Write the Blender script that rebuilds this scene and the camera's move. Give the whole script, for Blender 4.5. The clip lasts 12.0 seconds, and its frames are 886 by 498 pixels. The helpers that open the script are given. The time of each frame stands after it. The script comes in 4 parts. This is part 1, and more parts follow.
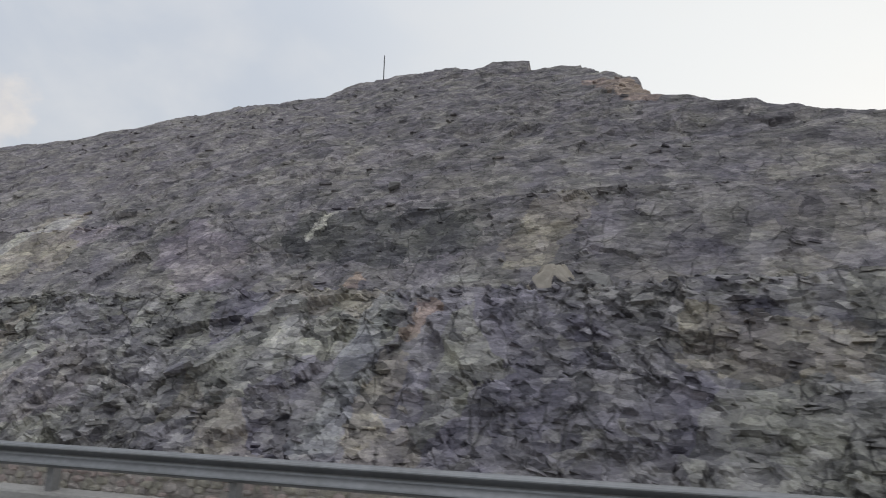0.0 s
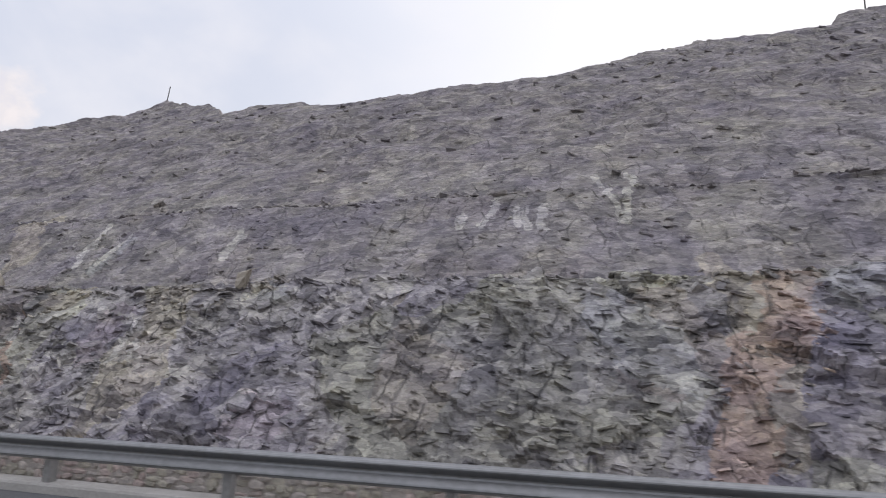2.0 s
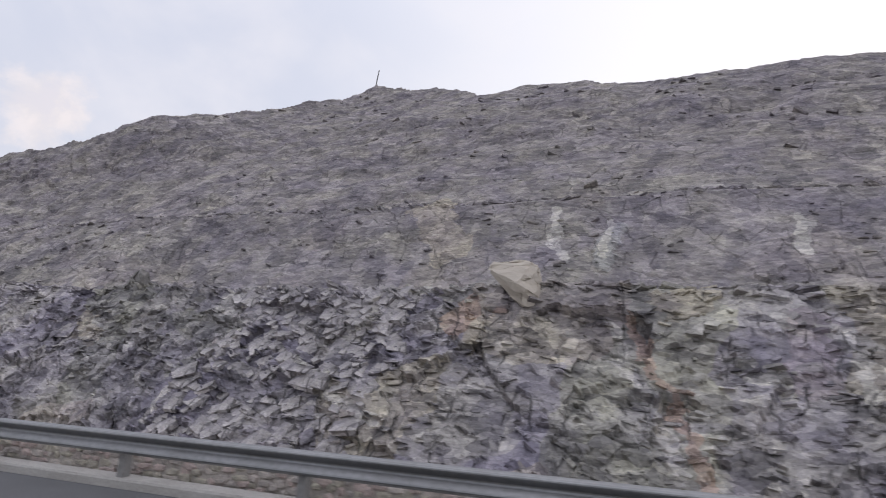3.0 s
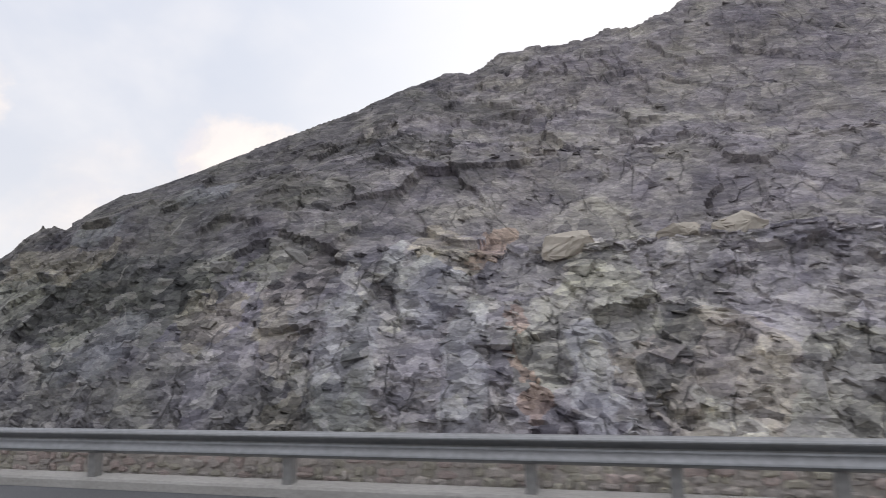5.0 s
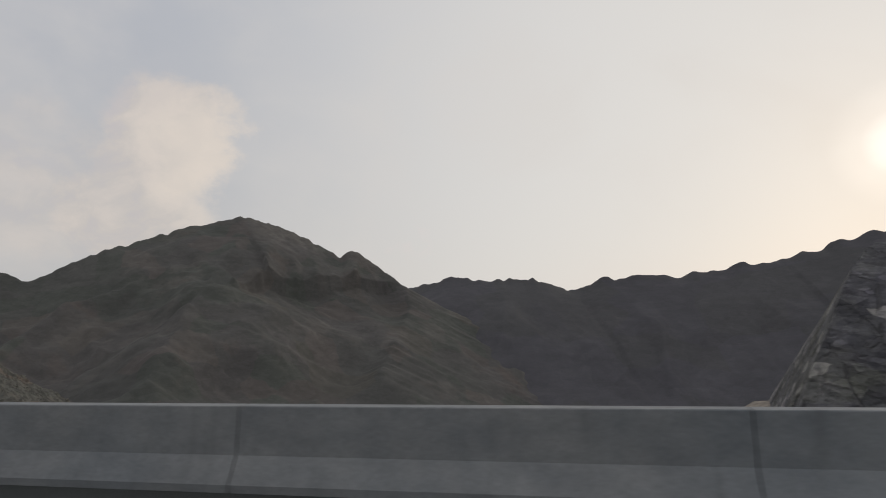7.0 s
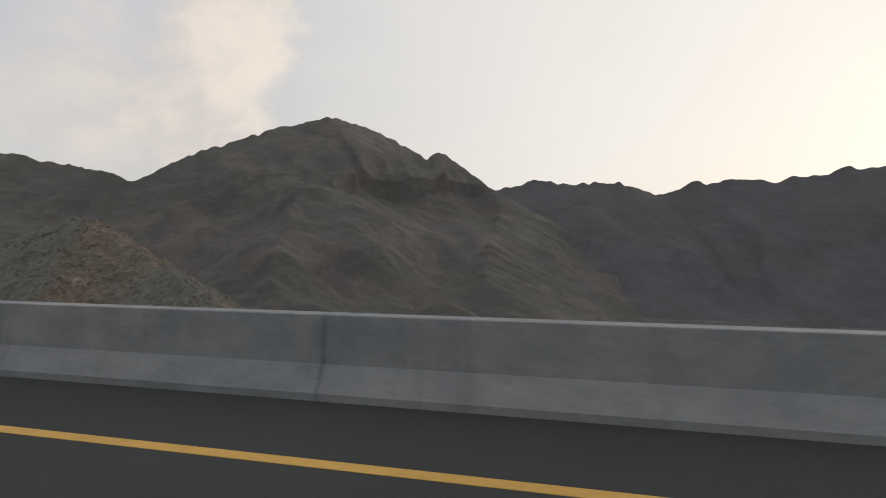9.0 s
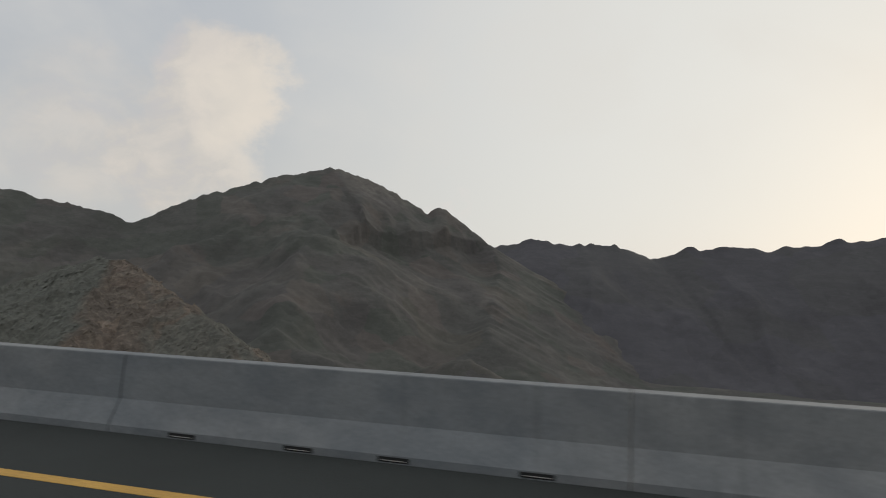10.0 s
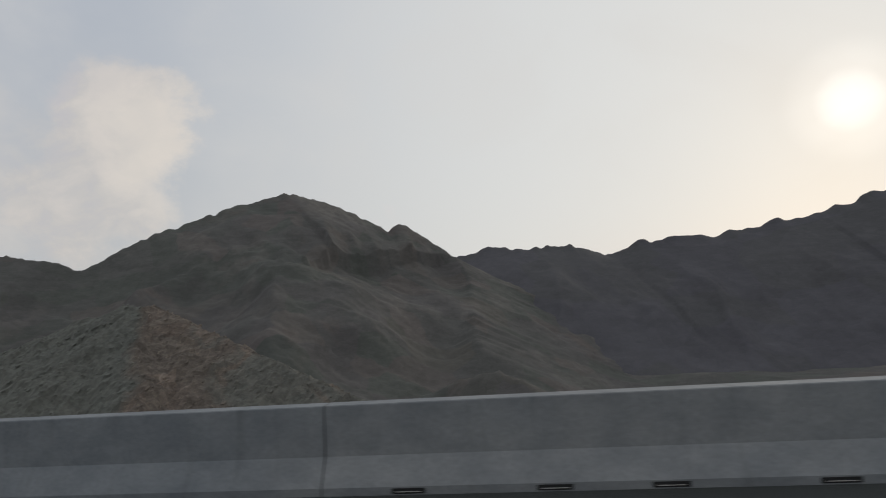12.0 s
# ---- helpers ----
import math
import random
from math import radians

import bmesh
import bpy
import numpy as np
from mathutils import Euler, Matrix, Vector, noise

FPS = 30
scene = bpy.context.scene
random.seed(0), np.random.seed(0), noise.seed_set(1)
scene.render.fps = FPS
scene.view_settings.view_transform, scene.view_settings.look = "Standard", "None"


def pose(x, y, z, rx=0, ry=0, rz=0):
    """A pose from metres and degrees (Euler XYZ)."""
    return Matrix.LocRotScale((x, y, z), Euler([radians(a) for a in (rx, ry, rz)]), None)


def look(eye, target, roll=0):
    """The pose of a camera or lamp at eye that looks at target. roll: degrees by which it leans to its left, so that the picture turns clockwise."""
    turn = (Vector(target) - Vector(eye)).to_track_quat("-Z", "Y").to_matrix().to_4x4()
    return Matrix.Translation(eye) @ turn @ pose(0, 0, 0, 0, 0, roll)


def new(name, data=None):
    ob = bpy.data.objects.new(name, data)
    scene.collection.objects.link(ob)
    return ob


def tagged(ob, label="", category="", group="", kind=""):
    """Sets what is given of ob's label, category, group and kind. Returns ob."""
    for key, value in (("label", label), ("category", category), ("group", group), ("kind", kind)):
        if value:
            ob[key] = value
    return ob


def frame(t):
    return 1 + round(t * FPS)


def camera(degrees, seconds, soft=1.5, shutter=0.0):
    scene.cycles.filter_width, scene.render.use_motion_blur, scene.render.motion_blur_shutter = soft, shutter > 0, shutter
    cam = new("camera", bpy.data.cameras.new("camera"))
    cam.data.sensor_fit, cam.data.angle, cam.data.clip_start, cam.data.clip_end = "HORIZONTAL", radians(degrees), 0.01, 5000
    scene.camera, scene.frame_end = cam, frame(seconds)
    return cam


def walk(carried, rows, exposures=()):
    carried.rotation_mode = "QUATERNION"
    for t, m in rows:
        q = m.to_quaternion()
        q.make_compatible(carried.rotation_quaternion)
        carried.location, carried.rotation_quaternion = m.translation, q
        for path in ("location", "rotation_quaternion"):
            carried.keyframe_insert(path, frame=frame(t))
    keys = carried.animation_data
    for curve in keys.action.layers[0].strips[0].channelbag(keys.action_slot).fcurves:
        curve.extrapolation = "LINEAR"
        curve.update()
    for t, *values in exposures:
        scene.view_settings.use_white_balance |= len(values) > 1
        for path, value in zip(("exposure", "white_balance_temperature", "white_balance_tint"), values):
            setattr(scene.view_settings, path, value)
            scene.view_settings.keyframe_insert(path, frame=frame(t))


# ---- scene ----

# ======== camera: a car's side window, heading along -x ========
cam = camera(68.7, 12.0, soft=1.0, shutter=0.07)
ROWS = [
    (0, 0.13, -0.66, 1.70, 18.18, 11.84, 1.46),
    (0.5, -12.37, -0.65, 1.71, 18.86, 12.17, 1.54),
    (1, -24.95, -0.65, 1.71, 18.95, 11.11, 2.90),
    (1.5, -37.54, -0.72, 1.72, 17.68, 9.25, 0.38),
    (2, -50.11, -0.68, 1.72, 18.45, 11.13, 1.44),
    (2.5, -62.00, -0.68, 1.70, 19.77, 11.38, 3.73),
    (3, -74.45, -0.68, 1.68, 21.72, 11.66, 3.26),
    (3.2, -79.46, -0.69, 1.67, 23.09, 10.04, 0.73),
    (4.8, -120.24, -0.60, 1.67, 16.59, 8.42, -2.65),
    (5, -125.22, -0.56, 1.67, 17.25, 8.97, -1.51),
    (5.5, -137.97, -0.32, 1.68, 15.82, 8.06, -1.39),
    (6, -150.50, -0.03, 1.66, 13.26, 6.41, -2.15),
    (6.1, -152.99, -0.03, 1.65, 12.80, 6.16, -2.53),
    (6.2, -155.47, 0.01, 1.65, 14.26, 6.04, -2.41),
    (6.3, -158.04, 0.10, 1.64, 14.30, 6.21, -2.03),
    (6.5, -163.50, 0.21, 1.64, 15.38, 6.37, -2.04),
    (6.6, -166.01, 0.26, 1.65, 12.75, 6.20, -1.48),
    (6.7, -168.55, 0.30, 1.65, 11.69, 6.18, -0.98),
    (8.3, -209.50, 0.95, 1.67, 16.57, -0.66, -4.58),
    (8.4, -211.98, 0.99, 1.67, 17.94, -2.48, -4.31),
    (8.5, -214.27, 1.00, 1.67, 20.77, -3.95, -3.40),
    (9, -227.22, 0.84, 1.70, 16.93, -2.26, -0.50),
    (9.5, -240.15, 0.62, 1.72, 16.86, -1.61, 2.49),
    (10, -253.06, 0.49, 1.77, 15.36, 2.61, 1.90),
    (10.5, -266.00, 0.41, 1.835, 19.13, 6.69, 0.99),
    (11, -278.97, 0.29, 1.835, 19.01, 5.29, 1.49),
    (11.5, -291.98, 0.44, 1.81, 14.29, 3.80, -2.59),
    (11.6, -294.57, 0.43, 1.81, 18.67, 2.49, -3.85),
    (12, -304.95, 0.43, 1.83, 9.15, 3.86, -4.25),
]


def held(x, y, z, yaw, pitch, roll):
    a, b = radians(yaw), radians(pitch)
    way = Vector((-math.sin(a) * math.cos(b), math.cos(a) * math.cos(b), math.sin(b)))
    return look((x, y, z), Vector((x, y, z)) + 2 * way, roll)


EXPOSURES = [
    (0, 0.18, 6400, 9), (0.5, 0.27, 6450, 11), (1.5, 0.44, 6400, 14), (2.5, 0.48, 6350, 15), (3.2, 0.42, 6350, 16), (4.8, 0.58, 6450, 13), (5.5, 0.28, 6600, 12), (6.0, 0.02, 6550, 12),
    (6.5, -0.2, 6600, 11), (8.5, -0.03, 7000, 12), (9.0, 0.1, 6850, 11), (9.5, 0.05, 6850, 9), (10.0, -0.1, 6700, 8), (10.5, -0.15, 6350, 6), (11.5, -0.1, 6400, 8), (12, -0.19, 6450, 9),
]
walk(cam, [(r[0], held(*r[1:])) for r in ROWS], EXPOSURES)

# ======== sky and sun: hazy late afternoon, the low sun behind the ridge ========
SUN_AZ, SUN_EL = 24.0, 12.0  # clockwise from +y, and above the horizon


class Nodes:
    """Short hand for a node tree."""

    def __init__(self, tree):
        self.tree = tree
        tree.nodes.clear()

    def add(self, kind, ins=None, **props):
        n = self.tree.nodes.new(kind)
        for key, value in props.items():
            setattr(n, key, value)
        for key, value in (ins or {}).items():
            self.put(n.inputs[key], value)
        return n

    def put(self, socket, value):
        if isinstance(value, bpy.types.NodeSocket):
            self.tree.links.new(value, socket)
        elif isinstance(value, bpy.types.Node):
            self.tree.links.new(value.outputs[0], socket)
        else:
            socket.default_value = value

    def math(self, op, a, b=0.0, c=None, clamp=False):
        n = self.add("ShaderNodeMath", operation=op, use_clamp=clamp)
        self.put(n.inputs[0], a), self.put(n.inputs[1], b)
        if c is not None:
            self.put(n.inputs[2], c)
        return n.outputs[0]

    def step(self, x, lo, hi, a=0.0, b=1.0):
        n = self.add("ShaderNodeMapRange", interpolation_type="SMOOTHSTEP")
        for k, v in zip(("Value", "From Min", "From Max", "To Min", "To Max"), (x, lo, hi, a, b)):
            self.put(n.inputs[k], v)
        return n.outputs[0]

    def mix(self, fac, a, b, blend="MIX"):
        n = self.add("ShaderNodeMix", data_type="RGBA", blend_type=blend)
        self.put(n.inputs[0], fac)
        for sock, v in ((n.inputs[6], a), (n.inputs[7], b)):
            self.put(sock, (*v, 1.0) if isinstance(v, tuple) and len(v) == 3 else v)
        return n.outputs[2]

    def noise(self, vec, scale, detail=5.0, rough=0.6, distort=0.0):
        n = self.add("ShaderNodeTexNoise", {"Vector": vec, "Scale": scale, "Detail": detail, "Roughness": rough, "Distortion": distort})
        return n.outputs[0]

    def mapped(self, vec, scale=(1, 1, 1), rot=(0, 0, 0), loc=(0, 0, 0)):
        return self.add("ShaderNodeMapping", {"Vector": vec, "Scale": scale, "Rotation": rot, "Location": loc}).outputs[0]


def direction(az_left, el):
    """A unit vector by degrees to the left of +y and above the horizon."""
    a, e = radians(az_left), radians(el)
    return (-math.sin(a) * math.cos(e), math.cos(a) * math.cos(e), math.sin(e))


world = bpy.data.worlds.new("sky")
world.use_nodes = True
scene.world = world
w = Nodes(world.node_tree)
way = w.add("ShaderNodeTexCoord").outputs["Generated"]
sky = w.add("ShaderNodeTexSky", sky_type="NISHITA", sun_disc=False, sun_elevation=radians(SUN_EL), sun_rotation=radians(SUN_AZ), dust_density=2.0, air_density=1.2, altitude=200.0)


def near(az_left, el, lo, hi, seen=way):
    """1 in the middle of a patch of sky, 0 outside."""
    d = w.add("ShaderNodeVectorMath", {0: seen, 1: direction(az_left, el)}, operation="DOT_PRODUCT").outputs["Value"]
    return w.step(d, math.cos(radians(hi)), math.cos(radians(lo)))


up = w.add("ShaderNodeSeparateXYZ", {0: way}).outputs["Z"]
ahead = w.add("ShaderNodeVectorMath", {0: way, 1: direction(-SUN_AZ, 0.0)}, operation="DOT_PRODUCT").outputs["Value"]
veil = w.mix(w.step(up, -0.05, 0.5), (0.55, 0.56, 0.575), (0.48, 0.515, 0.58))
veil = w.mix(w.step(up, 0.45, 1.0), veil, (0.92, 0.94, 1.0))
veil = w.mix(w.math("MULTIPLY", w.step(ahead, -0.9, 0.5, 0.15, 0.0), w.step(up, 0.3, 0.7, 1.0, 0.0)), veil, (0.36, 0.38, 0.42))
veil = w.mix(near(-SUN_AZ, SUN_EL, 0.0, 62.0), veil, (0.775, 0.775, 0.765))
veil = w.mix(near(-SUN_AZ, SUN_EL, 0.0, 5.0), veil, (0.93, 0.915, 0.89))
veil = w.mix(near(-SUN_AZ, SUN_EL, 0.0, 2.6), veil, (1.16, 1.15, 1.12))
drift = w.mapped(way, scale=(1.0, 1.0, 1.4), rot=(0.0, 0.35, 0.0))
wisps = w.noise(drift, 5.0, 7.0, 0.58, 0.5)
soft_wisps = w.noise(drift, 3.0, 5.0, 0.55, 0.3)
veil = w.mix(w.step(soft_wisps, 0.42, 0.75, 0.0, 0.45), veil, (0.72, 0.70, 0.68))
tumble = w.add("ShaderNodeTexNoise", {"Vector": drift, "Scale": 9.0, "Detail": 6.0, "Roughness": 0.6}).outputs["Color"]
tumble = w.add("ShaderNodeVectorMath", {0: tumble, 1: (0.5, 0.5, 0.5)}, operation="SUBTRACT").outputs[0]
torn = w.add("ShaderNodeVectorMath", {0: way, 1: w.add("ShaderNodeVectorMath", {0: tumble, "Scale": 0.16}, operation="SCALE").outputs[0]}, operation="ADD").outputs[0]
torn = w.add("ShaderNodeVectorMath", {0: torn}, operation="NORMALIZE").outputs[0]
bank = w.math("MAXIMUM", near(35.0, 14.6, 2.5, 7.0, torn), w.math("MULTIPLY", near(37.5, 10.0, 2.0, 7.5, torn), 0.9))
bank = w.math("MAXIMUM", bank, w.math("MULTIPLY", near(45.0, 10.5, 1.0, 9.0, torn), 0.5))
bank = w.math("MAXIMUM", bank, w.math("MULTIPLY", near(55.0, 18.3, 0.0, 4.5, torn), 0.85))
bank = w.math("MAXIMUM", bank, w.math("MULTIPLY", near(0.9, 8.4, 0.0, 3.4, torn), 0.95))
bank = w.math("MAXIMUM", bank, w.math("MULTIPLY", near(15.2, 7.0, 0.0, 3.0, torn), 0.7))
puff = w.step(w.math("MULTIPLY_ADD", w.math("SUBTRACT", wisps, 0.5), 0.9, bank), 0.12, 0.95)
billow = w.noise(drift, 14.0, 6.0, 0.6, 0.4)
cloud = w.mix(w.step(billow, 0.36, 0.64), (0.60, 0.575, 0.56), (0.71, 0.655, 0.615))
cloud = w.mix(w.math("MULTIPLY", near(31.5, 13.0, 1.0, 7.5, torn), 0.7), cloud, (0.86, 0.775, 0.685))
veil = w.mix(w.math("MULTIPLY", puff, 0.85), veil, cloud, "LIGHTEN")
scaled = w.add("ShaderNodeVectorMath", {0: sky.outputs[0], "Scale": 0.0047}, operation="SCALE").outputs[0]
total = w.add("ShaderNodeVectorMath", {0: scaled, 1: veil}, operation="ADD").outputs[0]
background = w.add("ShaderNodeBackground", {"Color": total, "Strength": 1.0})
w.add("ShaderNodeOutputWorld", {"Surface": background.outputs[0]})

sun = new("sun", bpy.data.lights.new("sun", "SUN"))
sun.data.energy, sun.data.angle, sun.data.color = 0.6, radians(10), (1.0, 0.9, 0.78)
sun.matrix_world = look(Vector(direction(-SUN_AZ, SUN_EL)) * 500, (0, 0, 0))

# ======== materials ========


def material(name, rough=0.8, metal=0.0, spec=0.5):
    m = bpy.data.materials.new(name)
    m.use_nodes = True
    n = Nodes(m.node_tree)
    n.shader = n.add("ShaderNodeBsdfPrincipled", {"Roughness": rough, "Metallic": metal, "Specular IOR Level": spec})
    n.add("ShaderNodeOutputMaterial", {"Surface": n.shader.outputs[0]})
    n.place = n.add("ShaderNodeTexCoord").outputs["Object"]
    return m, n


def finish(n, colour, height=None, strength=0.5, distance=0.05):
    n.put(n.shader.inputs["Base Color"], colour)
    if height is not None:
        bump = n.add("ShaderNodeBump", {"Height": height, "Strength": strength, "Distance": distance})
        n.put(n.shader.inputs["Normal"], bump.outputs[0])


def rock_material(name, greys, tans, scale=1.0, veins=1.0, grit=1.0, flank=None):
    """Jointed rock: bodies of differing stone, beds, blocks, broken veins and grain; the attribute "tone" tells block from block."""
    m, n = material(name, 0.9, 0.0, 0.25)
    p = n.place

    def shaken(freq, far):
        shift = n.add("ShaderNodeVectorMath", {0: n.add("ShaderNodeTexNoise", {"Vector": p, "Scale": freq, "Detail": 3.0}).outputs["Color"], 1: (0.5, 0.5, 0.5)}, operation="SUBTRACT").outputs[0]
        return n.add("ShaderNodeVectorMath", {0: p, 1: n.add("ShaderNodeVectorMath", {0: shift, "Scale": far}, operation="SCALE").outputs[0]}, operation="ADD").outputs[0]

    def voronoi(vec, size, feature="F1"):
        return n.add("ShaderNodeTexVoronoi", {"Vector": vec, "Scale": size}, feature=feature).outputs["Color" if feature == "F1" else "Distance"]

    def times(c, r, g=None, b=None):
        return n.mix(1.0, c, (r, r if g is None else g, r if b is None else b), "MULTIPLY")

    leaning = n.mapped(p, rot=(0, -0.52, 0))  # the steep joints lean over
    warp, jitter = shaken(0.25 * scale, 2.0 / scale), shaken(1.5 * scale, 0.16 / scale)
    # bodies of stone, bounded by steep joints
    body = n.add("ShaderNodeSeparateColor", {0: voronoi(n.mapped(warp, scale=(1, 1, 0.6), rot=(0.2, 0.55, 0)), 0.34 * scale)})
    patch = n.noise(p, 0.09 * scale, 4.0, 0.55)
    col = n.mix(n.step(n.math("MULTIPLY_ADD", n.math("SUBTRACT", body.outputs[0], 0.5), 0.25, patch), 0.36, 0.64), greys[0], greys[1])
    col = n.mix(n.step(body.outputs[1], 0.55, 0.75, 0.0, 0.8), col, greys[2])
    col = n.mix(n.step(body.outputs[2], 0.76, 0.86, 0.0, 0.3), col, tans[0])
    col = n.mix(n.step(n.math("FRACT", n.math("MULTIPLY", body.outputs[0], 5.7)), 0.0, 1.0), times(col, 1 - 0.09 * grit), times(col, 1 + 0.08 * grit))
    tan = n.noise(n.mapped(warp, scale=(1, 1, 0.7), loc=(11, 0, 5)), 0.22 * scale, 5.0, 0.6)
    col = n.mix(n.step(tan, 0.58, 0.72, 0.0, 0.45), col, tans[0])
    beds = n.noise(n.mapped(jitter, scale=(0.6, 0.6, 2.6), rot=(0, 0.3, 0)), 1.1 * scale, 5.0, 0.6)
    col = n.mix(n.step(beds, 0.35, 0.68), times(col, 1 - 0.14 * grit), times(col, 1 + 0.12 * grit))
    tone = n.add("ShaderNodeAttribute", attribute_name="tone").outputs["Fac"]
    col = n.mix(tone, times(col, 0.74, 0.74, 0.755), times(col, 1.24, 1.23, 1.215))
    edge = voronoi(n.mapped(warp, scale=(1, 1, 0.45), rot=(0, 0.5, 0)), 0.16 * scale, "DISTANCE_TO_EDGE")
    vein = n.math("MULTIPLY", n.step(edge, 0.0, 0.03, 1.0, 0.0), n.step(n.noise(p, 0.5 * scale, 3.0), 0.5, 0.62))
    col = n.mix(n.math("MULTIPLY", vein, 0.7 * veins), col, tans[1])
    streak = n.noise(n.mapped(leaning, scale=(2.4, 0.5, 0.35)), 1.0 * scale, 5.0, 0.6)
    col = n.mix(n.step(streak, 0.63, 0.7, 0.0, 0.3 * veins), col, tans[1])
    cells = 0.5
    for size, flat, lean, weight in ((1.1, 1.25, 0.5, 0.45), (2.9, 1.6, 0.25, 0.5), (7.0, 1.6, 0.1, 0.22)):
        if scale < 0.5 and size > 5:
            continue
        cell = n.add("ShaderNodeSeparateColor", {0: voronoi(n.mapped(jitter, scale=(1, 1, flat), rot=(0.1, lean, 0)), size * scale)}).outputs[0]
        cells = n.math("ADD", cells, n.math("MULTIPLY", n.math("SUBTRACT", cell, 0.5), weight))
    col = n.mix(cells, times(col, 1 - 0.28 * grit), times(col, 1 + 0.26 * grit, 1 + 0.255 * grit, 1 + 0.245 * grit))
    speck = n.noise(n.mapped(p, scale=(1, 1, 1.8)), 5.0 * scale, 6.0, 0.7)
    col = n.mix(n.step(speck, 0.3, 0.75), times(col, 1 - 0.14 * grit), times(col, 1 + 0.16 * grit))
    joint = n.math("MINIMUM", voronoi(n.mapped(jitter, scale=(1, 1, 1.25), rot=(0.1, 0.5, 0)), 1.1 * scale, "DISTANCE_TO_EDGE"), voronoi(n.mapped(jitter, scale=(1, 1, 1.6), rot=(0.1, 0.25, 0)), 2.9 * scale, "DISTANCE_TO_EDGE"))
    # shade of the gaps between blocks, painted into the colour as broken dark lines
    joint_shade = n.math("MULTIPLY", n.step(joint, 0.0, 0.035, 1.0, 0.0), n.step(n.noise(p, 0.8 * scale, 4.0), 0.5, 0.66))
    col = n.mix(n.math("MULTIPLY", joint_shade, 0.35 * grit), col, times(col, 0.4))
    if flank:
        got = n.add("ShaderNodeAttribute", attribute_name="flank").outputs["Fac"]
        col = n.mix(n.math("MULTIPLY", got, 0.85), col, n.mix(cells, tuple(0.75 * c for c in flank), tuple(1.25 * c for c in flank)))
    height = n.math("ADD", n.math("MULTIPLY", n.step(joint, 0.0, 0.07), 0.15), n.math("ADD", n.math("MULTIPLY", cells, 0.9), n.math("ADD", n.math("MULTIPLY", speck, 0.4), n.math("MULTIPLY", beds, 0.5))))
    finish(n, col, height, 0.5 * min(1.0, grit), 0.10 / scale)
    return m


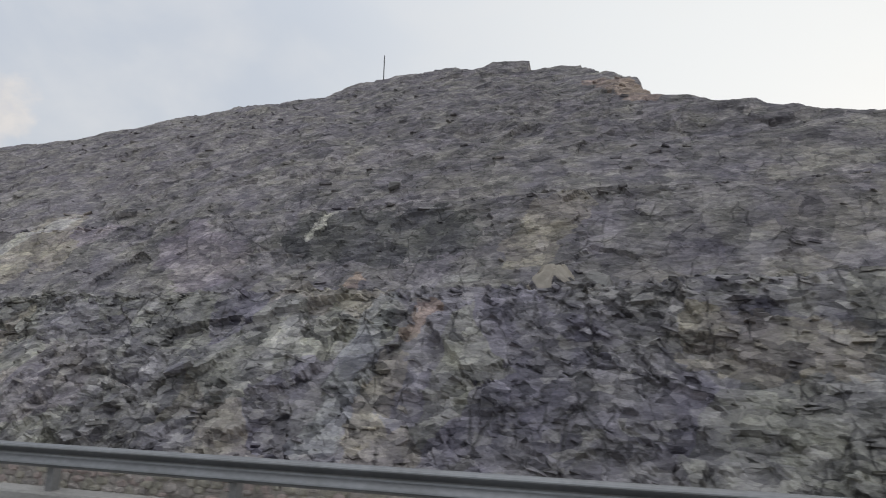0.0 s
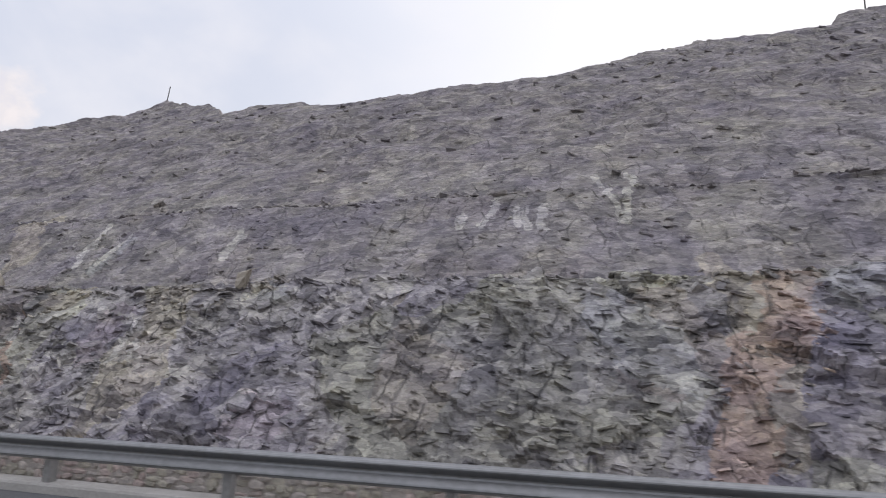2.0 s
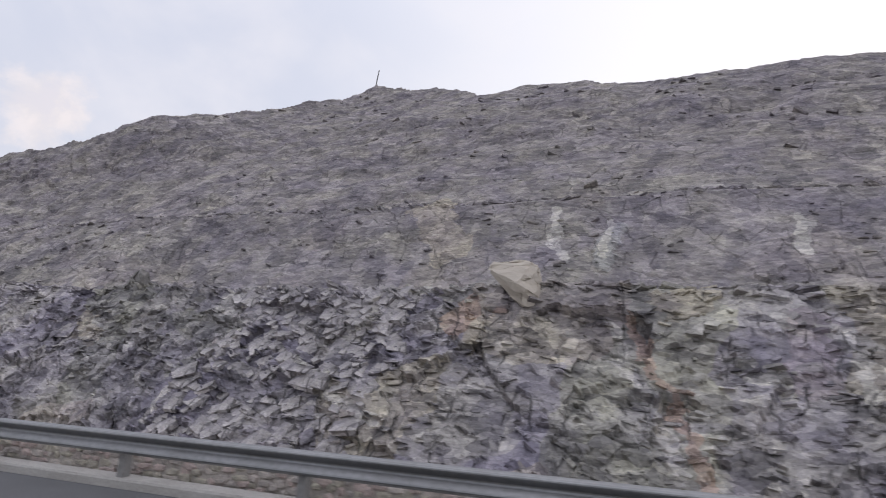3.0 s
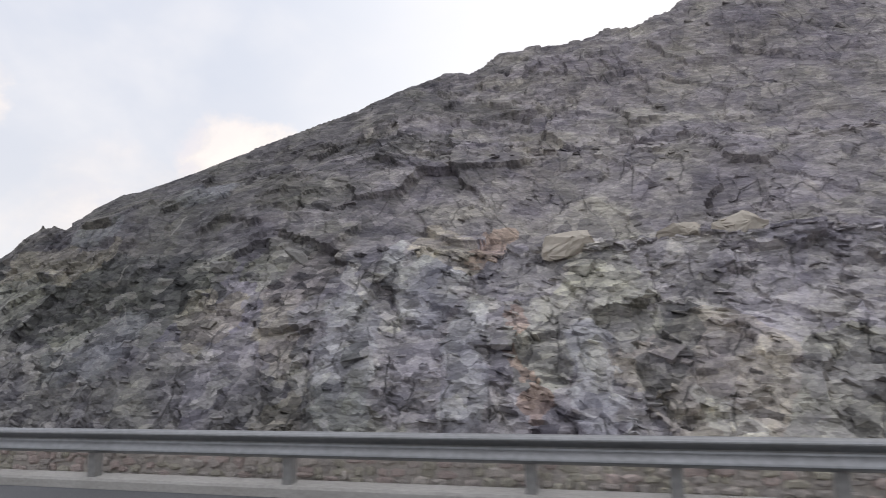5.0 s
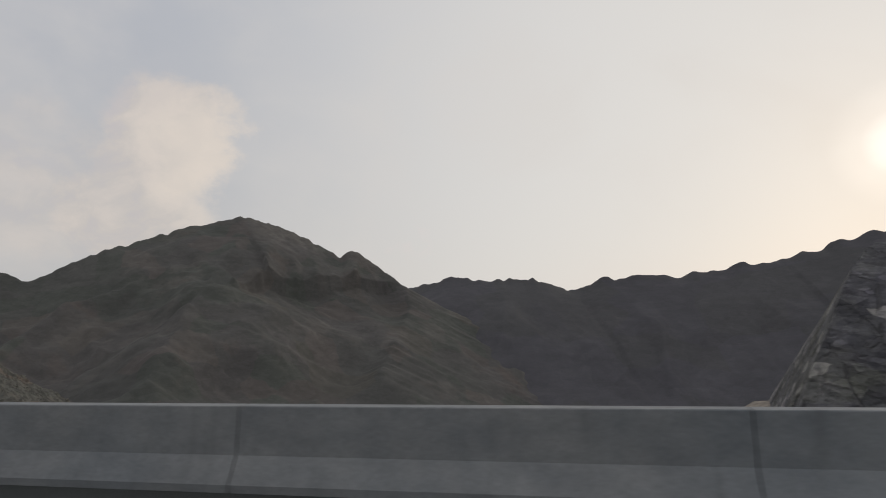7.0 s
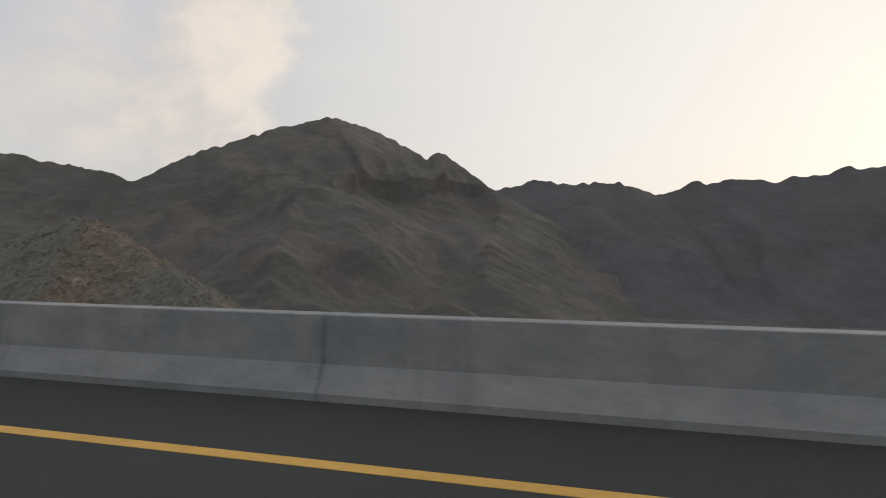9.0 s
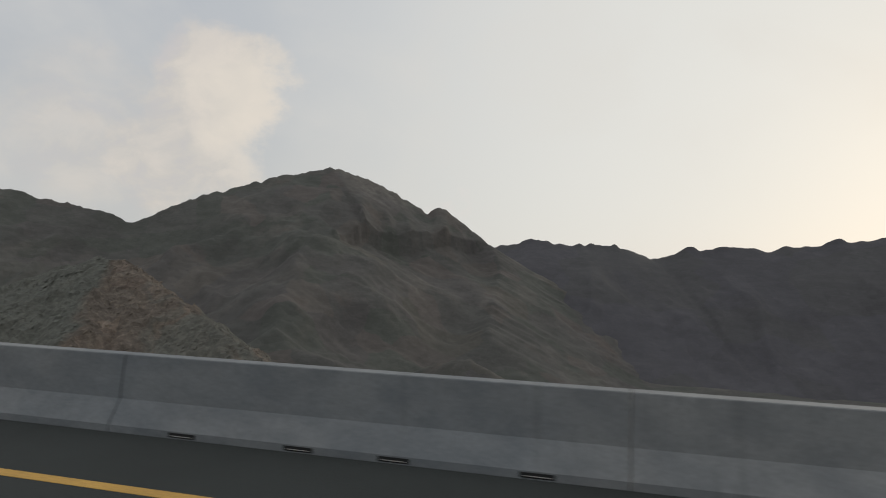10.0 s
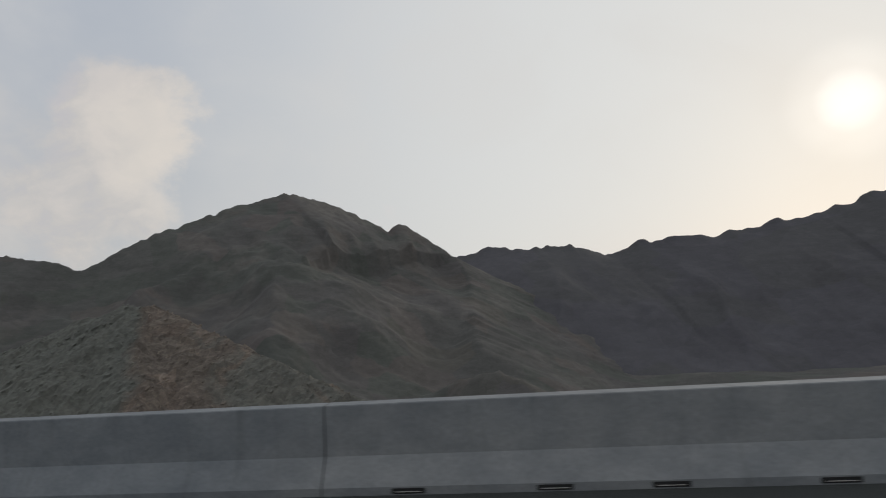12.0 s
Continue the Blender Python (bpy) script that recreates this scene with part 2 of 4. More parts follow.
def cut_rock_material():
    """The blasted face: bodies of differing stone, split into blocks, plates and chips, each with its own shade and tilt."""
    m, n = material("layered_rock", 0.88, 0.0, 0.25)
    p = n.place

    def vec(op, a, b, out=0):
        return n.add("ShaderNodeVectorMath", {0: a, 1: b}, operation=op).outputs[out]

    def shaken(freq, far, detail=3.0):
        loose = n.add("ShaderNodeTexNoise", {"Vector": p, "Scale": freq, "Detail": detail}).outputs["Color"]
        return vec("ADD", p, n.add("ShaderNodeVectorMath", {0: vec("SUBTRACT", loose, (0.5, 0.5, 0.5)), "Scale": far}, operation="SCALE").outputs[0])

    def cells(where, size, across, up, lean):
        """Cells of a joint set: their random colour, and the height of a slanted face on each."""
        q = n.mapped(where, scale=(across, 1.0, up), rot=(0.12, lean, 0.0))
        v = n.add("ShaderNodeTexVoronoi", {"Vector": q, "Scale": size, "Randomness": 1.0}, feature="F1")
        own = n.add("ShaderNodeSeparateColor", {0: v.outputs["Color"]})
        slant = vec("DOT_PRODUCT", vec("SUBTRACT", q, v.outputs["Position"]), vec("SUBTRACT", v.outputs["Color"], (0.5, 0.5, 0.56)), "Value")
        return own, n.math("ADD", slant, n.math("MULTIPLY", own.outputs[1], 0.16 / size))

    def times(c, lo, hi, by):
        return n.mix(1.0, c, n.mix(by, lo, hi), "MULTIPLY")

    warp, jitter = shaken(0.3, 2.2, 4.0), shaken(1.8, 0.3, 4.0)
    tall = n.add("ShaderNodeSeparateXYZ", {0: n.add("ShaderNodeVectorMath", {0: warp, 1: p, 2: (0.0, 0.0, 0.0)}, operation="ADD").outputs[0]}).outputs["Z"]
    body, h0 = cells(warp, 0.3, 1.0, 0.8, 0.3)
    block, h1 = cells(jitter, 0.95, 1.2, 1.0, 0.3)
    plate, h2 = cells(jitter, 2.0, 0.9, 1.9, 0.16)
    chip, h3 = cells(jitter, 5.2, 0.7, 1.9, -0.1)
    # the bodies: purple, blue and green greys, here and there a tan one
    col = n.mix(n.step(body.outputs[0], 0.1, 0.9), (0.262, 0.252, 0.282), (0.335, 0.325, 0.325))
    col = n.mix(n.step(body.outputs[1], 0.6, 0.64), col, (0.315, 0.312, 0.288))
    col = n.mix(n.step(body.outputs[2], 0.8, 0.83, 0.0, 0.7), col, (0.36, 0.332, 0.292))
    wide = n.noise(p, 0.12, 4.0, 0.6)
    col = times(col, (0.82, 0.82, 0.85), (1.16, 1.155, 1.13), n.step(wide, 0.35, 0.65))
    tone = n.add("ShaderNodeAttribute", attribute_name="tone").outputs["Fac"]
    # the slope above the bench is weathered to one dusty colour
    old = n.step(tall, 9.5, 12.5)
    dusty = n.mix(n.step(n.noise(p, 0.3, 5.0, 0.6), 0.38, 0.62), (0.205, 0.192, 0.2), (0.262, 0.248, 0.238))
    high = n.step(tall, 17.0, 34.0, 0.0, 0.22)
    col = n.mix(n.math("ADD", n.math("MULTIPLY", old, 0.74), high), col, dusty)
    # patches of other stone
    ragged = n.noise(n.mapped(jitter, scale=(1.0, 1.0, 1.5)), 2.4, 5.0, 0.7)
    rag = n.math("ADD", n.math("MULTIPLY", n.math("SUBTRACT", ragged, 0.5), 0.9), n.math("MULTIPLY", n.math("SUBTRACT", n.math("ADD", plate.outputs[2], block.outputs[2]), 1.0), 0.55))
    for key, tint, full in (("dark", (0.11, 0.113, 0.115), 0.68), ("grey", (0.37, 0.38, 0.385), 0.62), ("mauve", (0.36, 0.322, 0.345), 0.75), ("tan", (0.41, 0.375, 0.31), 0.66), ("rust", (0.385, 0.30, 0.252), 0.8), ("pale", (0.5, 0.49, 0.455), 0.8)):
        got = n.add("ShaderNodeAttribute", attribute_name=key).outputs["Fac"]
        torn = n.math("MULTIPLY", rag, n.math("MULTIPLY", got, 2.5, clamp=True))
        got = n.step(n.math("MULTIPLY_ADD", torn, 0.55 if key == "pale" else 1.0, got), 0.34, 0.48, 0.0, full)
        col = n.mix(got, col, tint)
    sombre = n.add("ShaderNodeAttribute", attribute_name="sombre").outputs["Fac"]
    col = times(col, (1.0, 1.0, 1.0), (0.5, 0.515, 0.51), n.step(n.math("ADD", sombre, n.math("MULTIPLY", rag, 0.5)), 0.1, 0.9))
    # shades of the pieces
    col = times(col, (0.80, 0.80, 0.82), (1.2, 1.2, 1.18), tone)
    col = times(col, (0.74, 0.74, 0.77), (1.26, 1.255, 1.225), block.outputs[0])
    col = times(col, (0.68, 0.675, 0.70), (1.36, 1.355, 1.32), n.mix(n.math("MULTIPLY", old, 0.4), plate.outputs[0], (0.5, 0.5, 0.5)))
    col = n.mix(n.math("MULTIPLY", n.step(plate.outputs[1], 0.9, 0.92, 0.0, 0.3), n.step(old, 0.0, 1.0, 1.0, 0.3)), col, (0.52, 0.505, 0.47))
    col = n.mix(n.math("MULTIPLY", n.step(plate.outputs[2], 0.88, 0.9, 0.0, 0.35), n.math("SUBTRACT", 1.0, old)), col, (0.12, 0.118, 0.125))
    col = times(col, (0.8, 0.8, 0.81), (1.2, 1.195, 1.18), chip.outputs[0])
    hue = n.noise(n.mapped(p, loc=(7, 0, 3)), 0.45, 4.0, 0.65)
    col = times(col, (0.985, 0.965, 1.04), (1.02, 1.012, 0.96), n.step(hue, 0.35, 0.65))
    grain = n.noise(n.mapped(p, scale=(1, 1, 1.6)), 9.0, 5.0, 0.7)
    col = times(col, (0.86, 0.86, 0.86), (1.14, 1.14, 1.13), n.step(grain, 0.3, 0.7))
    # thin white veins up the steep joints
    edge = n.add("ShaderNodeTexVoronoi", {"Vector": n.mapped(warp, scale=(1, 1, 0.4), rot=(0, 0.3, 0)), "Scale": 0.2}, feature="DISTANCE_TO_EDGE").outputs["Distance"]
    vein = n.math("MULTIPLY", n.step(edge, 0.004, 0.012, 1.0, 0.0), n.step(n.noise(p, 0.6, 4.0, 0.65), 0.52, 0.6))
    col = n.mix(n.math("MULTIPLY", vein, 0.28), col, (0.5, 0.48, 0.44))
    # open joints, steep and long; the shade in their gaps is painted dark
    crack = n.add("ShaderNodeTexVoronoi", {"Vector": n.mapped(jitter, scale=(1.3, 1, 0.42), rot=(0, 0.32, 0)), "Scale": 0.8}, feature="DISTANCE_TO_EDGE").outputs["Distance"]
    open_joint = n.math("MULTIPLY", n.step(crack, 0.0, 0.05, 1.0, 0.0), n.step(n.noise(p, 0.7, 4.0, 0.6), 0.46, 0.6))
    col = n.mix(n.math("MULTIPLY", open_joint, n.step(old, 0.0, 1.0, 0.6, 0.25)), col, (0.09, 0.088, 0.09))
    # slanted faces, beds that jut out, grain
    sharp = n.step(old, 0.0, 1.0, 0.9, 0.3)
    bed = n.math("FRACT", n.math("MULTIPLY_ADD", n.noise(n.mapped(p, scale=(0.5, 0.5, 1.0)), 1.0, 4.0, 0.6), 5.0, n.math("MULTIPLY", n.add("ShaderNodeSeparateXYZ", {0: jitter}).outputs["Z"], 1.8)))
    height = n.math("ADD", n.math("MULTIPLY", h1, 0.75), n.math("ADD", n.math("MULTIPLY", h2, 0.8), n.math("MULTIPLY", h3, 0.6)))
    height = n.math("ADD", n.math("MULTIPLY", height, sharp), n.math("ADD", n.math("MULTIPLY", bed, 0.06), n.math("SUBTRACT", n.math("MULTIPLY", grain, 0.02), n.math("MULTIPLY", open_joint, 0.08))))
    finish(n, col, height, 1.0, 1.0)
    return m


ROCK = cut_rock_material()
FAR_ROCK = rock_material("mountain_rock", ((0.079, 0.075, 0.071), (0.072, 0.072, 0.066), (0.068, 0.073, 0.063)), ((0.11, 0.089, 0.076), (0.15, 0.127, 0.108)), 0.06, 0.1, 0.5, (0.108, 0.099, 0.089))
# rock of the far range: distance haze is painted in as bluish, low-contrast colour
HAZED_ROCK = rock_material("hazed_ridge_rock", ((0.065, 0.064, 0.071), (0.062, 0.061, 0.067), (0.062, 0.062, 0.063)), ((0.056, 0.054, 0.056), (0.06, 0.058, 0.059)), 0.03, 0.2, 0.4)
HILL_ROCK = rock_material("hill_rock", ((0.132, 0.107, 0.087), (0.118, 0.101, 0.084), (0.126, 0.106, 0.086)), ((0.18, 0.142, 0.112), (0.31, 0.26, 0.21)), 0.35, 0.3, 0.85, (0.098, 0.104, 0.091))


def plain(name, colour, rough=0.8, metal=0.0, grain=20.0, vary=0.25, stain=0.6, bump=0.3, depth=0.004, spec=0.5):
    """A surface with grain and larger stains about one colour."""
    m, n = material(name, rough, metal, spec)
    fine, wide = n.noise(n.place, grain, 6.0, 0.65), n.noise(n.place, stain, 5.0, 0.6)
    lo, hi = tuple(c * (1 - vary) for c in colour), tuple(min(1.0, c * (1 + vary)) for c in colour)
    col = n.mix(n.step(fine, 0.3, 0.7), lo, hi)
    col = n.mix(n.step(wide, 0.35, 0.65, 0.0, 0.5), col, n.mix(1.0, col, (0.72, 0.71, 0.69), "MULTIPLY"))
    finish(n, col, fine, bump, depth)
    return m


ASPHALT = plain("asphalt", (0.04, 0.044, 0.042), 0.92, 0.0, 60.0, 0.35, 0.35, 0.6, 0.006, 0.2)
ROAD = plain("worn_asphalt", (0.12, 0.122, 0.127), 0.9, 0.0, 60.0, 0.3, 0.35, 0.6, 0.006, 0.3)
KERB = plain("kerb_concrete", (0.41, 0.395, 0.37), 0.85, 0.0, 25.0, 0.15, 1.2, 0.3, 0.004)
STEEL = plain("galvanised_steel", (0.25, 0.255, 0.26), 0.4, 0.75, 14.0, 0.12, 0.7, 0.15, 0.002)
POST_STEEL = plain("galvanised_post", (0.33, 0.325, 0.32), 0.6, 0.4, 14.0, 0.12, 0.7, 0.15, 0.002)
YELLOW = plain("yellow_road_paint", (0.52, 0.30, 0.06), 0.7, 0.0, 40.0, 0.2, 1.5, 0.3, 0.003)
SIGN_YELLOW = plain("yellow_sign_face", (0.43, 0.225, 0.085), 0.5, 0.0, 20.0, 0.08, 1.5, 0.05, 0.001)
DARK = plain("dark_steel", (0.05, 0.05, 0.05), 0.6, 0.3, 20.0, 0.2)
MORTAR = plain("mortar", (0.52, 0.48, 0.445), 0.95, 0.0, 30.0, 0.2, 1.0, 0.6, 0.01)
SOIL = plain("stony_soil", (0.19, 0.165, 0.135), 0.95, 0.0, 3.0, 0.35, 0.05, 0.9, 0.1)
# near-black that paints the shade inside the drain openings
SLOT = plain("drain_hole_shade", (0.012, 0.012, 0.012), 0.9, 0.0, 20.0, 0.2)


def stone_material():
    m, n = material("wall_stone", 0.9, 0.0, 0.3)
    r = n.add("ShaderNodeObjectInfo").outputs["Random"]
    r = n.math("FRACT", n.math("ADD", r, n.add("ShaderNodeNewGeometry").outputs["Random Per Island"]))
    col = n.mix(r, (0.56, 0.51, 0.475), (0.44, 0.405, 0.385))
    col = n.mix(n.step(n.math("FRACT", n.math("MULTIPLY", r, 7.3)), 0.6, 0.9), col, (0.62, 0.57, 0.53))
    other = n.math("FRACT", n.math("MULTIPLY", r, 13.7))
    col = n.mix(n.step(other, 0.68, 0.72, 0.0, 0.75), col, (0.56, 0.455, 0.43))
    col = n.mix(n.step(other, 0.3, 0.26, 0.0, 0.6), col, (0.46, 0.44, 0.35))
    fine = n.noise(n.place, 14.0, 6.0, 0.7)
    col = n.mix(n.step(fine, 0.3, 0.7), n.mix(1.0, col, (0.7, 0.7, 0.7), "MULTIPLY"), n.mix(1.0, col, (1.2, 1.19, 1.16), "MULTIPLY"))
    finish(n, col, fine, 0.8, 0.02)
    return m


STONE = stone_material()


def concrete_material():
    """Cast concrete of the parapet: cloudy patches, runs of dirt down the face, pores, fine grain."""
    m, n = material("barrier_concrete", 0.85, 0.0, 0.4)
    p = n.place
    wide, cloudy = n.noise(p, 0.35, 4.0, 0.6), n.noise(n.mapped(p, scale=(1, 1, 1.6)), 1.7, 5.0, 0.65)
    col = n.mix(n.step(wide, 0.35, 0.65), (0.158, 0.171, 0.18), (0.186, 0.193, 0.195))
    col = n.mix(1.0, col, n.mix(n.step(cloudy, 0.3, 0.7), (0.84, 0.85, 0.86), (1.14, 1.13, 1.11)), "MULTIPLY")
    runs = n.noise(n.mapped(p, scale=(5.0, 1.0, 0.35)), 1.0, 5.0, 0.65)
    col = n.mix(n.step(runs, 0.55, 0.75, 0.0, 0.45), col, (0.09, 0.095, 0.095))
    pale = n.noise(n.mapped(p, scale=(2.0, 1.0, 0.5), loc=(4, 0, 2)), 0.8, 5.0, 0.6)
    col = n.mix(n.step(pale, 0.6, 0.76, 0.0, 0.35), col, (0.27, 0.275, 0.27))
    fine = n.noise(p, 28.0, 6.0, 0.65)
    col = n.mix(1.0, col, n.mix(n.step(fine, 0.3, 0.7), (0.9, 0.9, 0.9), (1.1, 1.1, 1.1)), "MULTIPLY")
    pores = n.add("ShaderNodeTexVoronoi", {"Vector": p, "Scale": 22.0}).outputs["Distance"]
    pit = n.step(pores, 0.05, 0.12, 1.0, 0.0)
    col = n.mix(n.math("MULTIPLY", pit, 0.5), col, (0.07, 0.072, 0.072))
    finish(n, col, n.math("SUBTRACT", fine, pit), 0.35, 0.004)
    return m


CONCRETE = concrete_material()

# ======== numpy noise and mesh helpers ========


def hashed(i, j, seed):
    h = (np.asarray(i).astype(np.int64) * 374761393 + np.asarray(j).astype(np.int64) * 668265263 + seed * 974634777) & 0xFFFFFFFF
    h = ((h ^ (h >> 13)) * 1274126177) & 0xFFFFFFFF
    h = ((h ^ (h >> 16)) * 2246822519) & 0xFFFFFFFF
    return ((h ^ (h >> 15)) & 0xFFFFFF) / float(0x1000000)


def smooth(x, lo, hi):
    t = np.clip((x - lo) / (hi - lo), 0, 1)
    return t * t * (3 - 2 * t)


def value(u, v, seed=0):
    i, j = np.floor(u), np.floor(v)
    a, b = u - i, v - j
    a, b = a * a * (3 - 2 * a), b * b * (3 - 2 * b)
    return (hashed(i, j, seed) * (1 - a) + hashed(i + 1, j, seed) * a) * (1 - b) + (hashed(i, j + 1, seed) * (1 - a) + hashed(i + 1, j + 1, seed) * a) * b - 0.5


def fbm(u, v, octaves=4, seed=0, ridged=False, gain=0.5):
    out, amp = 0.0, 1.0
    for k in range(octaves):
        x = value(u * 2**k + 17.3 * k, v * 2**k - 9.1 * k, seed + k)
        out = out + amp * ((0.5 - 2 * np.abs(x)) if ridged else x)
        amp *= gain
    return out


def facets(u, v, seed, nod=0.75):
    """Tilted blocks: each cell of a jittered grid has its own height and slant. Returns heights, a random per cell, and the gap to the next block."""
    i0, j0 = np.floor(u), np.floor(v)
    best, second = np.full(u.shape, 9.0), np.full(u.shape, 9.0)
    out, tone = np.zeros(u.shape), np.zeros(u.shape)
    for di in (-1, 0, 1):
        for dj in (-1, 0, 1):
            i, j = i0 + di, j0 + dj
            du, dv = u - i - hashed(i, j, seed), v - j - hashed(i, j, seed + 1)
            d = np.abs(du) ** 1.5 + np.abs(dv) ** 1.5
            h = hashed(i, j, seed + 2) - 0.5 + (hashed(i, j, seed + 3) - 0.5) * 1.7 * du + (hashed(i, j, seed + 4) - nod) * 1.8 * dv
            closer = d < best
            second = np.where(closer, best, np.minimum(second, d))
            out, tone, best = np.where(closer, h, out), np.where(closer, hashed(i, j, seed + 5), tone), np.where(closer, d, best)
    return out, tone, second - best


def sheet(name, x, y, z, mat, tone=None, flat=False):
    """A mesh from 2D arrays of places, rows by columns."""
    rows, cols = x.shape
    me = bpy.data.meshes.new(name)
    me.vertices.add(rows * cols)
    me.vertices.foreach_set("co", np.stack([x, y, z], -1).astype(np.float32).ravel())
    a = (np.arange(rows - 1)[:, None] * cols + np.arange(cols - 1)).ravel()
    quads = np.stack([a, a + 1, a + cols + 1, a + cols], 1).astype(np.int32)
    me.loops.add(quads.size)
    me.loops.foreach_set("vertex_index", quads.ravel())
    me.polygons.add(len(quads))
    me.polygons.foreach_set("loop_start", np.arange(0, quads.size, 4, dtype=np.int32))
    me.polygons.foreach_set("use_smooth", np.full(len(quads), not flat))
    me.update(calc_edges=True)
    if tone is not None:
        if flat:
            me.attributes.new("tone", "FLOAT", "FACE").data.foreach_set("value", tone[:-1, :-1].astype(np.float32).ravel())
        else:
            me.attributes.new("tone", "FLOAT", "POINT").data.foreach_set("value", tone.astype(np.float32).ravel())
    me.materials.append(mat)
    return new(name, me)


def part(name, bm, mat, parent=None, label=""):
    me = bpy.data.meshes.new(name)
    bm.to_mesh(me)
    bm.free()
    me.materials.append(mat)
    ob = new(name, me)
    ob.parent = parent
    if label:
        tagged(ob, label)
    return ob


def box(bm, x0, x1, y0, y1, z0, z1, bevel=0.0):
    made = bmesh.ops.create_cube(bm, size=1.0, matrix=Matrix.LocRotScale(((x0 + x1) / 2, (y0 + y1) / 2, (z0 + z1) / 2), None, (abs(x1 - x0), abs(y1 - y0), abs(z1 - z0))))
    if bevel:
        edges = list({e for v in made["verts"] for e in v.link_edges})
        bmesh.ops.bevel(bm, geom=edges, offset=bevel, segments=2, affect="EDGES", profile=0.5)
    return bm


def strip(bm, profile, xs, shift=None):
    """Sweeps a closed profile of (y, z) along the x values; shift(x) may move it. The ends are capped."""
    rings = []
    for x in xs:
        dy, k = shift(x) if shift else (0.0, 1.0)
        rings.append([bm.verts.new((x, y + dy, z * k)) for y, z in profile])
    n = len(profile)
    for a, b in zip(rings, rings[1:]):
        for k in range(n):
            bm.faces.new((a[k], a[(k + 1) % n], b[(k + 1) % n], b[k]))
    bm.faces.new(rings[0][::-1])
    bm.faces.new(rings[-1])
    bmesh.ops.recalc_face_normals(bm, faces=bm.faces)
    return bm


# ======== the land ========
VALLEY = -125.0


def ground_height(x, y):
    """The low ground: level along the cut, falling to a valley where the bridge begins."""
    near_road = np.where(y > 0, -0.25 - 1.1 * smooth(y, 8.5, 14.0), -0.4 + 0.05 * np.abs(np.minimum(y + 12, 0)) * 0)
    drop = smooth(-x, 168.0, 225.0 - 15 * smooth(y, 10, 60)) * smooth(-x, 150, 185)
    drop = np.maximum(drop, smooth(y, 26.0, 90.0))
    base = near_road * (1 - drop) + (VALLEY - 10 * smooth(y, 150, 300)) * drop
    base = base + drop * (6 * fbm(x / 60, y / 60, 4, 3))
    return base


xs = np.concatenate([np.linspace(-5000, -900, 24)[:-1], np.arange(-900, -420, 12), np.arange(-420, 60, 2.5), np.linspace(60, 5000, 26)])
ys = np.concatenate([np.linspace(-5000, -60, 20)[:-1], np.arange(-60, 60, 2.5), np.arange(60, 400, 10), np.linspace(400, 5000, 24)])
gx, gy = np.meshgrid(xs, ys)
gz = ground_height(gx, gy)
ground = tagged(sheet("ground", gx, gy, gz - 0.06, SOIL), "stony brown soil along the road and valley", "ground", kind="structure")

# the rock cut: toe, first face, bench, second face, then the open slope; its crest comes and goes along the road
PROFILE_Y = (13.0, 16.4, 17.2, 18.7, 20.1, 21.5, 24.2, 26.2, 28.8, 30.2, 34.8, 44.0, 60.0, 68.0, 76.0, 115.0)
PROFILE_Z = (-1.5, -1.4, -0.4, 1.8, 3.2, 5.1, 5.35, 7.3, 10.5, 10.9, 15.0, 22.6, 33.3, 39.6, 46.0, 76.0)
CREST_WEST_X = (-178, -173, -171, -170, -169.1, -168.2, -166.7, -162.5, -161, -159.7, -157.6, -156, -154, -152, -150.3, -148.6, -146.3, -144.5, -140.4, -138.1, -136.5, -134.6, -133.1, -129.6, -124.4, -122, -120.3, -118.5, -116, -113, -110.3, -109.3, -107.3)
CREST_WEST_Y = (13.5, 14.8, 17.3, 18.3, 19.4, 20.2, 20.4, 20.3, 22, 24, 27.5, 28, 27.4, 26.3, 26.5, 27.5, 29.2, 30.3, 32.6, 34.9, 35.8, 35.7, 37.3, 37.9, 38.3, 39.5, 42, 43.6, 47.2, 51.8, 57.8, 62.3, 61.9)
CREST_EAST_X = (-105.3, -100, -96.3, -94.6, -92.3, -90, -86, -78, -72, -67, -64.4, -62.2, -58, -56, -55, -51.5, -50, -48.5, -47, -44, -41.5, -36.8, -34.3, -33, -30, -27, -25, -23.9, -21.8, -13.5, -11.8, -11.2, -6, -4.8, -1.1, 0.6, 6.4, 9.4, 12)
CREST_EAST_Y = (61.3, 59.5, 55.5, 54.2, 51.1, 53.2, 52.5, 50.8, 50.6, 49.3, 49.6, 48.2, 49.8, 51, 53, 54, 57.5, 58.3, 58.8, 60.1, 58.5, 58.8, 60.3, 63.0, 64.6, 64.6, 64.8, 65.8, 66, 64.7, 64.6, 60, 60, 55.8, 49.4, 42.4, 40.2, 37.7, 36.2)
CREST_X, CREST_Y = CREST_WEST_X + CREST_EAST_X, CREST_WEST_Y + CREST_EAST_Y

# near the bridge the bench runs out: first one straight slope, then a low shoulder
SLOPE_Y, SLOPE_Z = (13.0, 16.4, 17.2, 18.7, 20.1, 21.0, 22.6, 24.0, 27.7, 30.3, 34.0, 36.0, 41.0, 57.0, 73.0, 115.0), (-1.5, -1.4, -0.4, 1.8, 3.2, 4.9, 6.6, 8.3, 11.4, 13.8, 17.0, 18.6, 22.6, 33.3, 46.0, 76.0)
TAIL_Y, TAIL_Z = (13.0, 16.4, 17.2, 18.7, 20.1, 20.4, 22.2, 24.2, 27.6, 28.2, 60.0), (-1.5, -1.4, -0.4, 1.8, 3.3, 3.5, 3.95, 4.5, 6.1, 6.5, 20.0)

